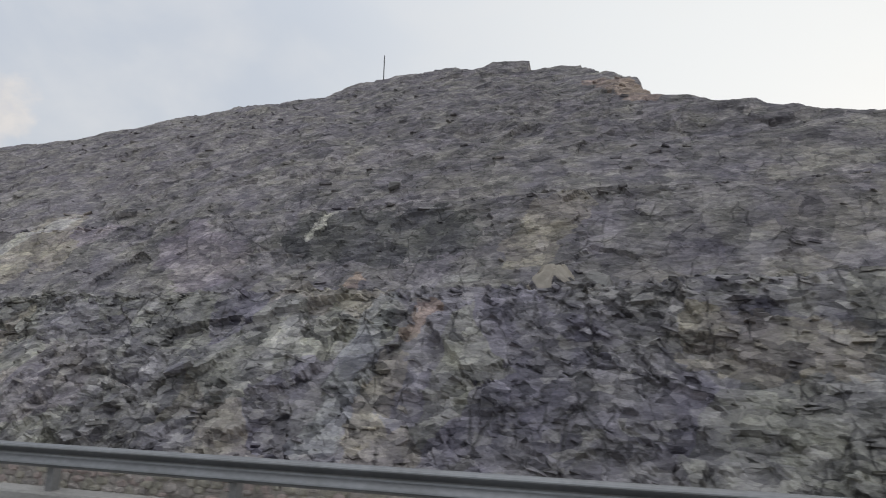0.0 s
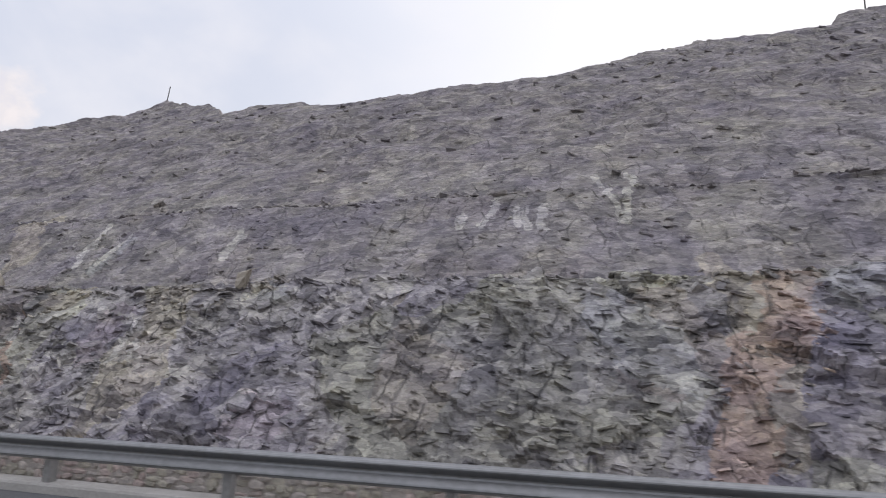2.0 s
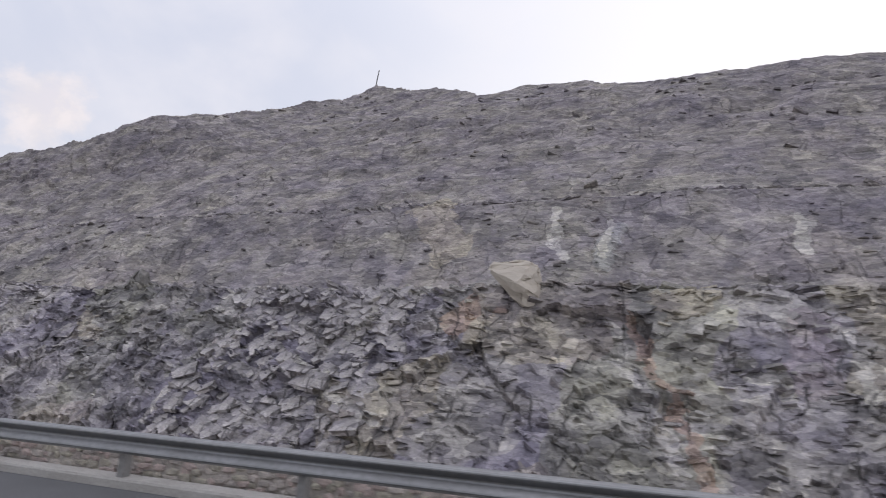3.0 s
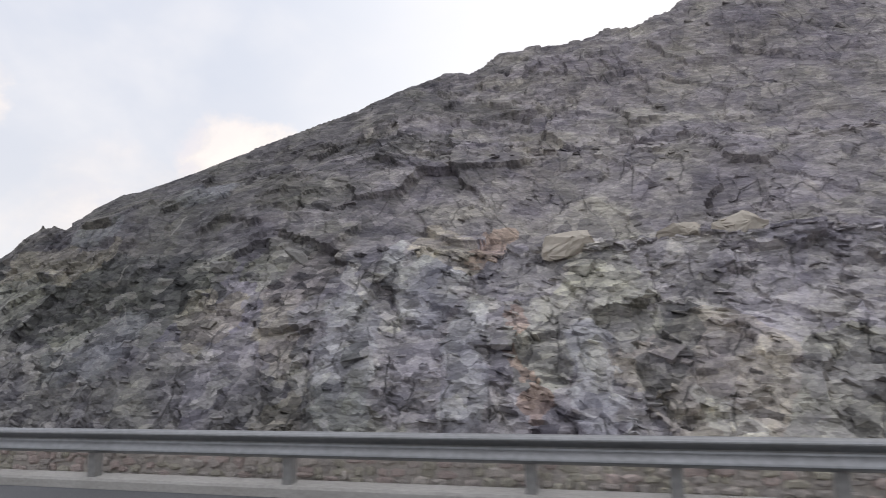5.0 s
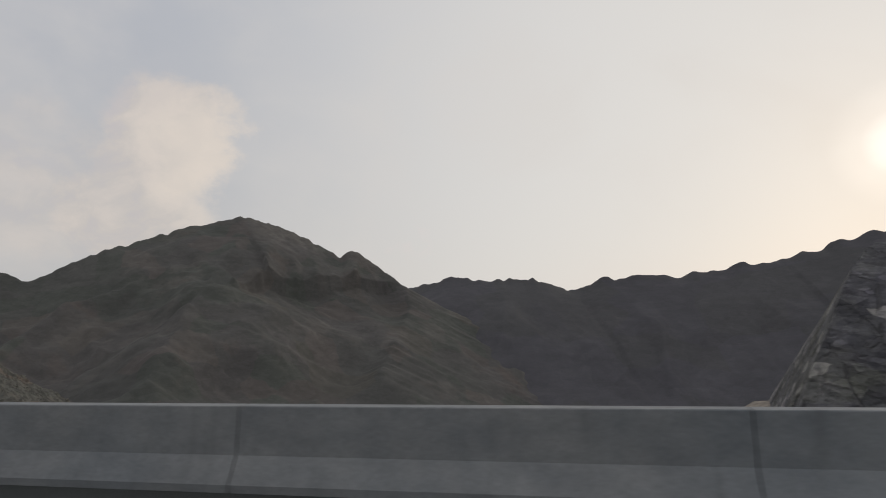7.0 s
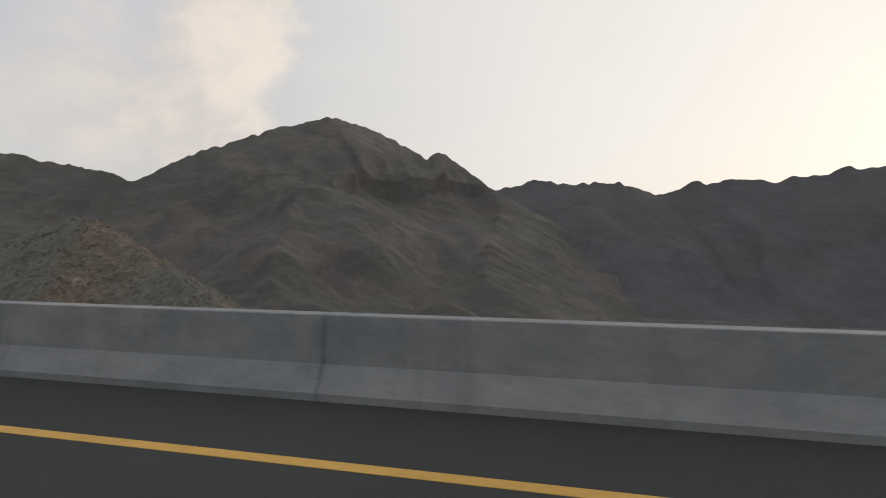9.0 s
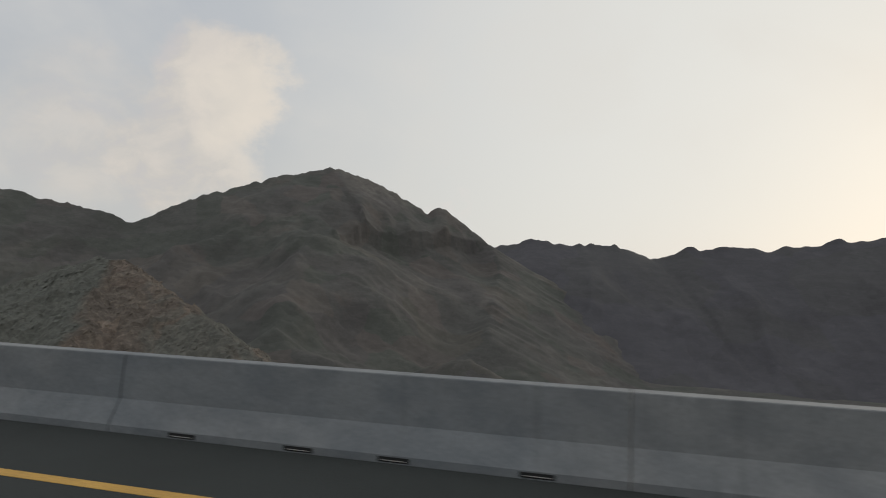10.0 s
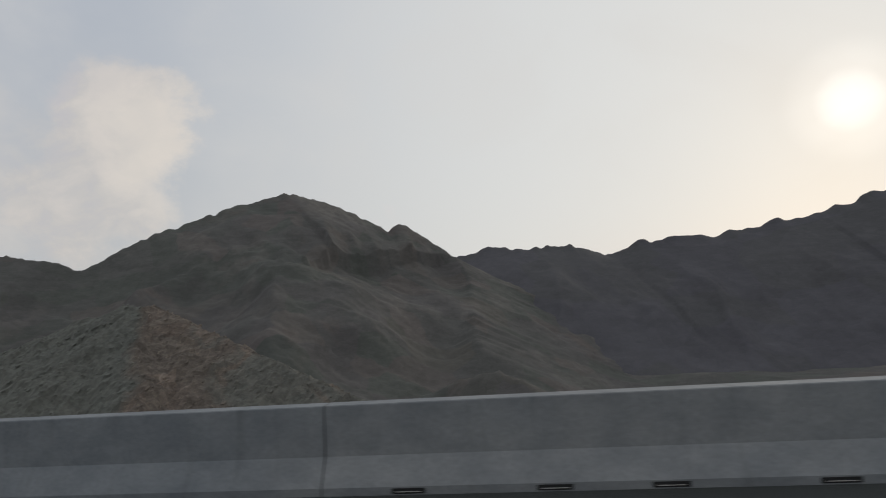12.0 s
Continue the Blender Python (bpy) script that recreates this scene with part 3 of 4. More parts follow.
# patches of other rock: kind, then two ends (x, z) and the half width
PATCHES_EAST = (("pale", -12.8, 4.1, -12.5, 2.9, .32), ("grey", -9.2, 4.4, -9.3, -0.2, .6), ("rust", -7.5, 4.5, -7.6, 3.4, .3), ("rust", -12.5, 6.3, -12.5, 5.7, .35), ("tan", -3.5, 9.7, -5.0, 7.5, 1.1), ("tan", 1.4, 3.2, 5.1, 2.9, .7), ("tan", -8.0, 2.4, -8.2, 0.0, .4), ("pale", -20.1, 5.6, -18.8, 1.4, .1), ("pale", -12.1, 4.1, -11.3, 1.5, .1), ("pale", -15.3, 10.4, -16.3, 8.6, .12), ("rust", -3.3, 25.3, 0.1, 21.4, 1.1), ("dark", -16.0, 8.8, -9.0, 8.6, 1.4), ("pale", -8.1, 6.2, -6.7, 6.2, .2), ("tan", -36.1, 9.5, -36.6, 11.2, 1.2))
PATCHES_DYKE_FOOT = (("tan", -48.0, 5.8, -47.4, 2.2, .5), ("grey", -51.8, 3.9, -50.4, 2.3, .7), ("pale", -33.4, 2.7, -33.4, -0.1, .14), ("tan", -37.1, 11.6, -32.5, 8.5, 1.0), ("pale", -37.2, 11.9, -37.6, 9.4, .35), ("pale", -52.6, 11.9, -51.3, 8.4, .14), ("pale", -56.2, 9.3, -55.8, 8.3, .14), ("mauve", -23.6, 8.8, -20.5, 7.1, 1.4), ("tan", -26.4, 4.2, -26.6, 0.1, .45), ("rust", -30.1, 1.2, -30.0, 0.2, .3), ("pale", -27.7, 5.8, -31.1, 3.4, .16), ("grey", -27.2, 3.3, -27.1, 1.5, .4))
PATCHES_DYKE = (("rust", -46.3, 5.0, -46.8, 2.8, .65), ("rust", -47.5, 2.2, -48.4, -0.4, .65), ("tan", -46.7, 2.2, -47.3, 0.4, .5), ("grey", -44.8, 4.8, -44.0, 4.8, .5), ("grey", -43.2, 3.0, -43.0, 1.5, .6), ("grey", -50.9, 3.4, -49.5, 2.0, .65), ("tan", -39.2, 2.7, -39.0, 2.2, .35), ("pale", -41.6, 1.5, -41.0, 1.8, .25), ("pale", -51.1, 11.8, -51.1, 8.4, .14), ("pale", -55.7, 9.3, -55.3, 8.1, .16), ("pale", -58.9, 9.3, -58.6, 8.5, .14), ("pale", -36.4, 11.9, -37.3, 8.8, .35), ("tan", -35.4, 9.6, -35.1, 7.2, 1.2), ("mauve", -32.7, 10.0, -31.2, 10.1, 1.0))
PATCHES_MIDDLE = (("rust", -81.8, 4.4, -82.5, 3.8, .3), ("pale", -77.0, 4.1, -74.9, -0.2, .11), ("pale", -70.2, 3.0, -70.2, 2.0, .22), ("pale", -69.4, 2.6, -68.9, 2.2, .2), ("pale", -65.6, 4.7, -65.2, 4.8, .28), ("grey", -64.3, 4.8, -63.9, 4.6, .4), ("pale", -73.0, 2.6, -72.7, 2.2, .2), ("mauve", -71.3, 3.8, -71.6, 2.7, .6), ("pale", -77.8, 9.0, -77.8, 6.9, .14), ("pale", -70.5, 9.0, -70.7, 7.2, .14), ("pale", -80.5, 8.7, -79.3, 6.5, .13), ("pale", -54.7, 9.5, -54.7, 8.0, .2), ("pale", -57.2, 10.3, -57.6, 8.5, .14), ("mauve", -63.0, 0.2, -61.4, 0.3, .5))
PATCHES_VEINS = (("tan", -81.5, 4.3, -81.7, 3.4, .3), ("rust", -76.4, 4.1, -75.3, 1.8, .11), ("rust", -75.3, 1.8, -74.3, -0.5, .14), ("pale", -87.9, 2.1, -86.0, 1.2, .2), ("pale", -86.0, 1.2, -83.7, 0.4, .13), ("pale", -92.2, 0.9, -92.5, 0.0, .12), ("pale", -80.6, 9.9, -79.5, 7.0, .14), ("grey", -77.6, 8.5, -77.8, 6.7, .4), ("pale", -70.3, 8.7, -70.5, 7.1, .14), ("pale", -71.2, 3.8, -69.8, 3.3, .16), ("pale", -72.4, 2.5, -72.2, 2.0, .22), ("tan", -75.2, 4.5, -74.5, 4.7, .5), ("tan", -87.0, 10.3, -85.1, 7.8, .9), ("tan", -99.5, 3.4, -98.6, 2.9, .4), ("pale", -92.9, 4.7, -92.3, 4.3, .35))
PATCHES_BENCH = (("tan", -133.1, 6.0, -131.2, 5.0, .6), ("grey", -134.0, 5.4, -133.1, 3.3, .35), ("pale", -135.6, 4.7, -133.5, 2.7, .2), ("rust", -129.3, 2.9, -128.5, 0.1, .22), ("rust", -128.1, 0.3, -128.3, -0.0, .3), ("tan", -141.7, 3.6, -141.0, 2.6, .6), ("grey", -135.0, 2.9, -134.3, 0.1, .9), ("grey", -130.7, 2.8, -130.5, 0.1, .6), ("pale", -124.1, 0.5, -122.9, -0.5, .25), ("grey", -126.9, 2.1, -126.6, -0.2, .5), ("tan", -152.9, 6.0, -150.6, 6.1, .7), ("pale", -128.1, 6.0, -127.5, 5.0, .3), ("dark", -124.4, 2.5, -125.1, 1.2, .5))
PATCHES_WEST = (("tan", -140.1, 3.6, -140.1, 3.0, .6), ("grey", -132.3, 4.4, -132.3, 3.4, .8), ("pale", -141.5, 5.8, -142.3, 5.6, .3), ("pale", -136.3, 1.3, -136.0, 1.0, .3), ("rust", -130.4, 6.3, -130.8, 5.0, .4), ("pale", -139.2, 0.9, -139.3, 0.4, .3), ("grey", -148.6, 7.7, -150.4, 7.3, .5), ("grey", -144.7, 9.7, -145.9, 9.6, .5), ("tan", -149.6, 6.1, -152.4, 5.7, .35), ("grey", -144.8, 2.5, -146.1, 1.8, .9), ("grey", -151.3, 1.6, -152.2, 0.9, .8), ("dark", -148.7, 4.9, -142.1, 4.5, 1.2), ("dark", -146.6, 2.9, -150.0, 3.1, .5), ("tan", -156.7, 4.5, -154.3, 4.1, .4))
PATCHES_END = (("tan", -149.3, 5.6, -148.0, 6.2, .6), ("grey", -144.7, 9.6, -146.1, 9.5, .6), ("grey", -153.9, 4.5, -154.5, 4.2, .3), ("grey", -152.5, 4.2, -152.8, 3.7, .4), ("grey", -150.2, 1.5, -150.9, 0.9, .7), ("grey", -144.2, 2.5, -144.5, 1.7, .8), ("tan", -156.1, 2.6, -157.0, 2.2, .4), ("pale", -155.5, 2.1, -157.1, -0.3, .15), ("dark", -146.4, 4.4, -145.0, 3.7, 1.6), ("dark", -160.1, 1.5, -164.0, 1.3, 1.3), ("dark", -151.5, -0.1, -152.2, -0.2, .3), ("pale", -159.9, 2.0, -161.7, 2.4, .15))
PATCHES = PATCHES_EAST + PATCHES_DYKE_FOOT + PATCHES_DYKE + PATCHES_MIDDLE + PATCHES_VEINS + PATCHES_BENCH + PATCHES_WEST + PATCHES_END


def face_height(x, y):
    """The height of the face: benches along most of it; it swells forward and loses them towards the bridge."""
    end = smooth(-x, 128, 140)
    swell = 5.0 * smooth(-x, 106, 124) * smooth(y, 30, 42)
    tail = np.maximum(smooth(-x - 0.8 * np.clip(28 - y, 0, 6), 149.5, 158), smooth(-x, 156.5, 160))
    z = np.interp(y + swell, PROFILE_Y, PROFILE_Z) * (1 - end) + np.interp(y, SLOPE_Y, SLOPE_Z) * end
    return z * (1 - tail) + np.interp(y, TAIL_Y, TAIL_Z) * tail


def crest_at(x):
    return np.interp(x, CREST_X, CREST_Y)


def cut_height(x, y, crest_y):
    crest = crest_at(x) + 0.15 + (0.6 - 0.35 * smooth(-x, 135, 155)) * fbm(x / 3.0, x * 0, 4, 51, gain=0.6)
    top = face_height(x, crest)
    face = face_height(x, y)
    return np.where(crest_y > crest, np.minimum(face, top - 0.5 * (crest_y - crest)), np.minimum(face, top + 0.1))


KINDS = ("pale", "tan", "rust", "grey", "mauve", "dark")


def marks_at(gx, s, z):
    """How far a place on the face belongs to each kind of patch; s runs up the slope."""
    marks = {k: np.zeros(gx.shape) for k in KINDS}
    qx, qz = gx + 0.5 * fbm(gx / 1.7, s / 1.3, 4, 121, gain=0.6), z + 0.35 * fbm(gx / 1.3, s / 1.0, 4, 131, gain=0.6)
    for kind, x0, z0, x1, z1, half in PATCHES:
        wide = half * 2 + 1
        near = np.where((gx > min(x0, x1) - wide) & (gx < max(x0, x1) + wide))
        dx, dz = x1 - x0, z1 - z0
        px, pz = qx[near], qz[near]
        t = np.clip(((px - x0) * dx + (pz - z0) * dz) / (dx * dx + dz * dz + 1e-6), 0, 1)
        off = np.hypot(px - x0 - t * dx, pz - z0 - t * dz)
        marks[kind][near] = np.maximum(marks[kind][near], smooth(off, half * 1.35 + 0.05, half * 0.75))
    sombre = smooth(-gx + 9 * fbm(gx / 4, s / 3, 4, 141, gain=0.6), 126, 145)
    marks["sombre"] = np.maximum(sombre, 0.45 * smooth(gx + 30 * fbm(gx / 6, s / 4, 4, 151), -46, -12))
    end = 0.85 * smooth(-gx + 8 * fbm(gx / 3, s / 3, 4, 143, gain=0.6), 151, 158)
    marks["dark"] = np.maximum(marks["dark"], end) - sum(marks[k] for k in KINDS[:5])
    return marks


def hillside():
    x = np.arange(24.0, -179.0, -0.1)
    y = np.concatenate([np.arange(13.0, 16.4, 0.6), np.arange(16.4, 22.2, 0.068), np.arange(22.2, 24.0, 0.12), np.arange(24.0, 29.4, 0.075), np.arange(29.4, 45, 0.17), np.arange(45, 70, 0.36), np.arange(70, 120, 3), np.arange(120, 420, 20)])
    gx, gy = np.meshgrid(x, y)
    bx, by = gx + 1.2 * fbm(gx / 7, gy / 7, 3, 5), gy + 0.4 * (1 - smooth(-gx, 140, 155)) * fbm(gx / 8, gy / 8, 3, 9)
    z = cut_height(gx, by, gy)
    dz = np.gradient(z, axis=0) / np.gradient(gy, axis=0)
    slope = np.clip(dz, 0, 2.0)
    ny, nz = -slope / np.hypot(slope, 1), 1 / np.hypot(slope, 1)
    s = 1.3 * z + 0.5 * gy  # along the slope
    wob = 0.35 * fbm(bx / 1.1, s / 0.9, 3, 15, gain=0.6)
    u, v = bx + 0.25 * s + wob, s - 0.18 * bx + 0.25 * fbm(bx / 0.9, s / 0.7, 3, 19, gain=0.6)
    f1, t1, e1 = facets(u / 2.8, v / 3.6, 11, 0.5)
    f2, t2, e2 = facets(u / 1.1 + 3.1 * t1, v / 1.25, 23, 0.55)
    f3, t3, e3 = facets(bx / 0.75 + 2.3 * t2, s / 0.55 - 0.2 * bx + wob, 37, 0.6)
    big = fbm(gx / 13, s / 10, 4, 71)
    edge = crest_at(gx) - gy
    low = 1 - smooth(gy, 20.8, 23.0)
    rough = 0.2 + 0.2 * smooth(gx, -60, -25) + 0.65 * low
    rough = np.maximum(rough, 0.9 * smooth(-gx, 108, 128))
    rim = 0.12 + 0.88 * smooth(edge, -0.3, 3.0)
    patchy = 0.25 + 0.95 * smooth(fbm(gx / 5, s / 4, 3, 33), -0.3, 0.3)  # some stretches broken up, some smooth
    smoothed = marks_at(gx, s, z)
    calm = 1 - 0.6 * np.clip(smoothed["grey"] + smoothed["mauve"] + 0.5 * smoothed["tan"], 0, 1)
    ledge = 1 - 0.75 * np.exp(-(((gy - 22.3) / 1.6) ** 2))
    d = smooth(gy, 14.8, 17.0) * (0.75 * big * (0.6 + 0.4 * rough) * ledge + rough * calm * (0.42 * f1 + patchy * (0.22 * f2 + 0.1 * f3))) * rim
    d = d + 0.5 * fbm(gx / 2.6, s / 2.6, 4, 77) * smooth(gy, 27, 40) + 0.15 * smoothed["grey"]
    tone = 0.5 + (0.25 * t1 + 0.4 * t2 + 0.35 * t3 - 0.5) * 1.3
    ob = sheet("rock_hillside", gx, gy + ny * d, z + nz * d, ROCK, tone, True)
    for key, got in smoothed.items():
        ob.data.attributes.new(key, "FLOAT", "POINT").data.foreach_set("value", got.astype(np.float32).ravel())
    return ob, gx, gy + ny * d, z + nz * d


hill_ob, HX, HY, HZ = hillside()
tagged(hill_ob, "grey and purple layered rock cutting with benches", "hillside", kind="structure")

# the mountains: crests with peaks and saddles, gullied flanks falling to the valley


def ridges(gx, gy, line):
    """Distance from a crest line in plan, the crest's height there, and the way along it."""
    best, top, along, run = np.full(gx.shape, 1e9), np.zeros(gx.shape), np.zeros(gx.shape), 0.0
    for (ax, ay, az), (bx, by, bz) in zip(line, line[1:]):
        dx, dy = bx - ax, by - ay
        size = math.hypot(dx, dy)
        t = np.clip(((gx - ax) * dx + (gy - ay) * dy) / size**2, 0, 1)
        d = np.hypot(gx - ax - t * dx, gy - ay - t * dy)
        closer = d < best
        top, along, best = np.where(closer, az + t * (bz - az), top), np.where(closer, run + t * size, along), np.where(closer, d, best)
        run += size
    return best, top, along


MASSIF = ((-1500, 420, 200), (-1180, 540, 165), (-1034, 560, 132), (-996, 578, 105), (-971, 590, 88), (-947, 601, 91), (-922, 613, 82), (-856, 644, 69), (-830, 656, 56), (-802, 693, 80), (-758, 752, 112), (-708, 817, 139), (-667, 872, 160), (-633, 890, 152), (-578, 917, 124), (-537, 939, 100), (-524, 945, 109), (-508, 952, 104), (-444, 960, 54), (-415, 900, 20), (-400, 780, -20), (-380, 640, -52))
SPURS = (((-667, 872, 157), (-610, 740, 92), (-560, 600, 30), (-520, 470, -30)), ((-715, 800, 134), (-700, 650, 60), (-670, 500, 0), (-620, 380, -50)), ((-524, 945, 104), (-490, 800, 30), (-470, 660, -30)), ((-985, 580, 108), (-900, 460, 30), (-800, 340, -30)))
RANGE = ((-760, 1330, 60), (-466, 1180, 66), (-400, 1170, 76), (-330, 1190, 74), (-250, 1215, 66), (-188, 1241, 52), (-140, 1245, 66), (-40, 1255, 72), (60, 1262, 80), (180, 1270, 101), (330, 1260, 135), (700, 1250, 205))


def massif():
    x, y = np.arange(-1500.0, 60, 3.3), np.arange(118.0, 1100, 3.3)
    gx, gy = np.meshgrid(x, y)
    best, top, along = ridges(gx, gy, MASSIF)
    jag = 3.5 * value(along / 23, along * 0, 61) + 4.5 * value(along / 10, along * 0, 62) + 3.0 * value(along / 5, along * 0, 63)
    wx, wy = gx + 45 * fbm(gx / 130, gy / 130, 3, 4), gy + 45 * fbm(gx / 130, gy / 130, 3, 14)
    z = top + jag * np.exp(-best / 30) - 0.52 * best
    for k, spur in enumerate(SPURS):
        d, t, a = ridges(wx, wy, spur)
        z = 9 * np.logaddexp(z / 9, (t - 14 - 0.5 * d + 5 * value(a / 30, a * 0, 70 + k) * np.exp(-d / 22)) / 9)
    d, t, a = ridges(wx, wy, ((-420, 390, -70), (-362, 372, -50), (-345, 370, -47), (-290, 362, -64)))
    z = np.maximum(z, t - 0.45 * d)  # a low mound in the valley
    ridge = smooth(best, 6.0, 130.0)
    gully = fbm(along / 46 + 0.6 * fbm(gx / 90, gy / 90, 2, 4), best / 260, 3, 15, True, 0.42)
    z = z + 15 * ridge * smooth(top, -20, 70) * (gully - 0.25) + (1.2 + 4.5 * ridge) * (fbm(gx / 60, gy / 60, 4, 29, True, 0.45) - 0.1) + (0.6 + 2.5 * ridge) * fbm(gx / 14, gy / 14, 3, 30, gain=0.6)
    foot = VALLEY + 0.012 * (gy - 150) + 12 * (fbm(gx / 200, gy / 170, 3, 8, True, 0.45) - 0.1) * smooth(gy, 130, 260)
    z = np.maximum(z, foot) + 5 * np.exp(-np.abs(z - foot) / 8)
    tone = np.clip(0.45 + 0.3 * fbm(gx / 60, gy / 90, 4, 44) + 0.12 * gully, 0, 1)
    ob = sheet("mountain", gx, gy, z, FAR_ROCK, tone, False)
    # bare reddish rock under the peak and on the far shoulder
    bare = smooth(np.abs(along - np.interp(-610, [-667, -540], [along[np.unravel_index(np.argmin(np.hypot(gx + 667, gy - 872)), gx.shape)], along[np.unravel_index(np.argmin(np.hypot(gx + 540, gy - 937)), gx.shape)]])), 75, 30) * smooth(best, 130, 20)
    bare = np.maximum(bare, smooth(gx, -930, -1010))
    bare = bare * smooth(fbm(along / 16, best / 60, 4, 37, gain=0.6), -0.25, 0.3)
    bare = np.maximum(bare, 0.45 * smooth(fbm(gx / 40, gy / 70, 5, 38, gain=0.6), 0.22, 0.4))
    ob.data.attributes.new("flank", "FLOAT", "POINT").data.foreach_set("value", bare.astype(np.float32).ravel())
    return ob


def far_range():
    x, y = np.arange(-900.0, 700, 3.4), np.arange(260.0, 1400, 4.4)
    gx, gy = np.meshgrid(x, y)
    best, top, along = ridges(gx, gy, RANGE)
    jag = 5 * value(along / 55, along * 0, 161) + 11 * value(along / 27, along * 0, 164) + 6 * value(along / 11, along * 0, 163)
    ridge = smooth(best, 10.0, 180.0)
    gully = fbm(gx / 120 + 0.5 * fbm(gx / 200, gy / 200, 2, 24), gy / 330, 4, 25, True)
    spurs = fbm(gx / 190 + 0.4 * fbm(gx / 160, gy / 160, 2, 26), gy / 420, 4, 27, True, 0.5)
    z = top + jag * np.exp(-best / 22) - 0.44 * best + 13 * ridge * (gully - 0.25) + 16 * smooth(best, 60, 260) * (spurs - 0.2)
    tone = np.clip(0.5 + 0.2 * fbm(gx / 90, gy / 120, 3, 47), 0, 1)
    return sheet("mountain_range", gx, gy, np.maximum(z, VALLEY - 12), HAZED_ROCK, tone, False)


tagged(massif(), "dark brown barren mountain with a rounded peak", "mountain", kind="structure")
tagged(far_range(), "dark blue-grey mountain range beyond the valley, haze painted into its colour", "mountain", kind="structure")


def stony_hill():
    x, y = np.arange(-640.0, -300, 0.8), np.arange(110.0, 300, 0.8)
    gx, gy = np.meshgrid(x, y)
    wx, wy = gx + 7 * fbm(gx / 22, gy / 22, 3, 83), gy + 7 * fbm(gx / 22, gy / 22, 3, 84)
    best, top, along = ridges(gx, gy, ((-680, 262, -26), (-560, 240, -14), (-515, 232, -7), (-490, 228, 0.4), (-466, 226, 5.6), (-456, 225, 5.4), (-443, 222, 0.6), (-422, 216, -7.5), (-400, 208, -16.5), (-360, 196, -32), (-300, 185, -52)))
    z = top + 1.2 * value(along / 9, along * 0, 3) - 0.62 * best
    d, t, a = ridges(wx, wy, ((-462, 226, 5.4), (-446, 203, -8), (-428, 178, -23), (-400, 138, -50)))
    spur = t - 0.66 * d
    z = np.maximum(z, spur)
    d, t, a = ridges(wx, wy, ((-515, 232, -8), (-500, 200, -24), (-480, 160, -48)))
    z = np.maximum(z, t - 0.6 * d)
    f1, t1, e1 = facets(gx / 4.2, gy / 4.2, 91)
    f2, t2, e2 = facets(gx / 1.7, gy / 1.7, 95)
    z = z + 4.2 * (fbm(gx / 24, gy / 24, 5, 81, True, 0.58) - 0.2) * smooth(best, 0, 12) + 0.8 * f1 + 0.5 * f2
    ob = sheet("stony_hill", gx, gy, np.maximum(z, VALLEY - 12), HILL_ROCK, 0.5 * t1 + 0.5 * t2, True)
    # grey-green scree on the flank that looks along the road, brown rock on the other
    side = (gx + 464) * 0.82 + (gy - 226) * 0.57 + 14 * fbm(gx / 18, gy / 18, 5, 99)
    flank = np.maximum(smooth(side, 1.0, -4.0), 0.8 * smooth(side, 24, 30) * smooth(fbm(side / 9, (gx - gy) / 60, 3, 98), 0.2, -0.05))
    ob.data.attributes.new("flank", "FLOAT", "POINT").data.foreach_set("value", flank.astype(np.float32).ravel())
    return ob, gx, gy, z


stony, SX, SY, SZ = stony_hill()
tagged(stony, "stony hill, brown rock and grey-green scree, below the mountains", "hill", kind="structure")

# ======== the road ========
bm = bmesh.new()
box(bm, -148, 300, -12.0, 6.56, -0.4, 0.0)
tagged(part("road", bm, ROAD), "worn grey asphalt carriageway", "road", kind="structure")
bm = bmesh.new()
box(bm, -700, -148.004, -12.0, 6.46, -0.4, 0.0)
tagged(part("bridge_road", bm, ASPHALT), "dark grey asphalt on the bridge deck", "road", kind="structure")
bm = bmesh.new()
box(bm, -700, -156.2, -12.4, 6.95, -1.6, -0.404)
tagged(part("bridge_deck", bm, CONCRETE), "grey concrete bridge deck slab", "bridge", kind="structure")
bm = bmesh.new()
box(bm, -159.2, -154.0, 6.464, 7.058, -0.4, -0.004)
tagged(part("verge", bm, ASPHALT), "dark asphalt verge at the foot of the parapet", "road", kind="structure")
bm = bmesh.new()
box(bm, -700, 300, 4.85, 4.99, 0.0, 0.004)
tagged(part("edge_line", bm, YELLOW), "yellow painted edge line on asphalt", "road marking", kind="structure")
bm = bmesh.new()
strip(bm, [(6.56, -0.3), (6.56, 0.10), (6.58, 0.13), (6.86, 0.15), (6.86, -0.3)], [300, 40, -60, -138, -140, -142, -143.5, -150, -152.5, -153.6, -154.2], lambda x: (-0.32 * float(smooth(-x, 138, 143.5)) + 0.3 * float(smooth(-x, 152.5, 154.4)), 1.0 if x > -152 else 1.0 - 0.75 * float(smooth(-x, 152.5, 154.2))))
tagged(part("kerb", bm, KERB), "pale concrete kerb beside the asphalt", "kerb", kind="structure")

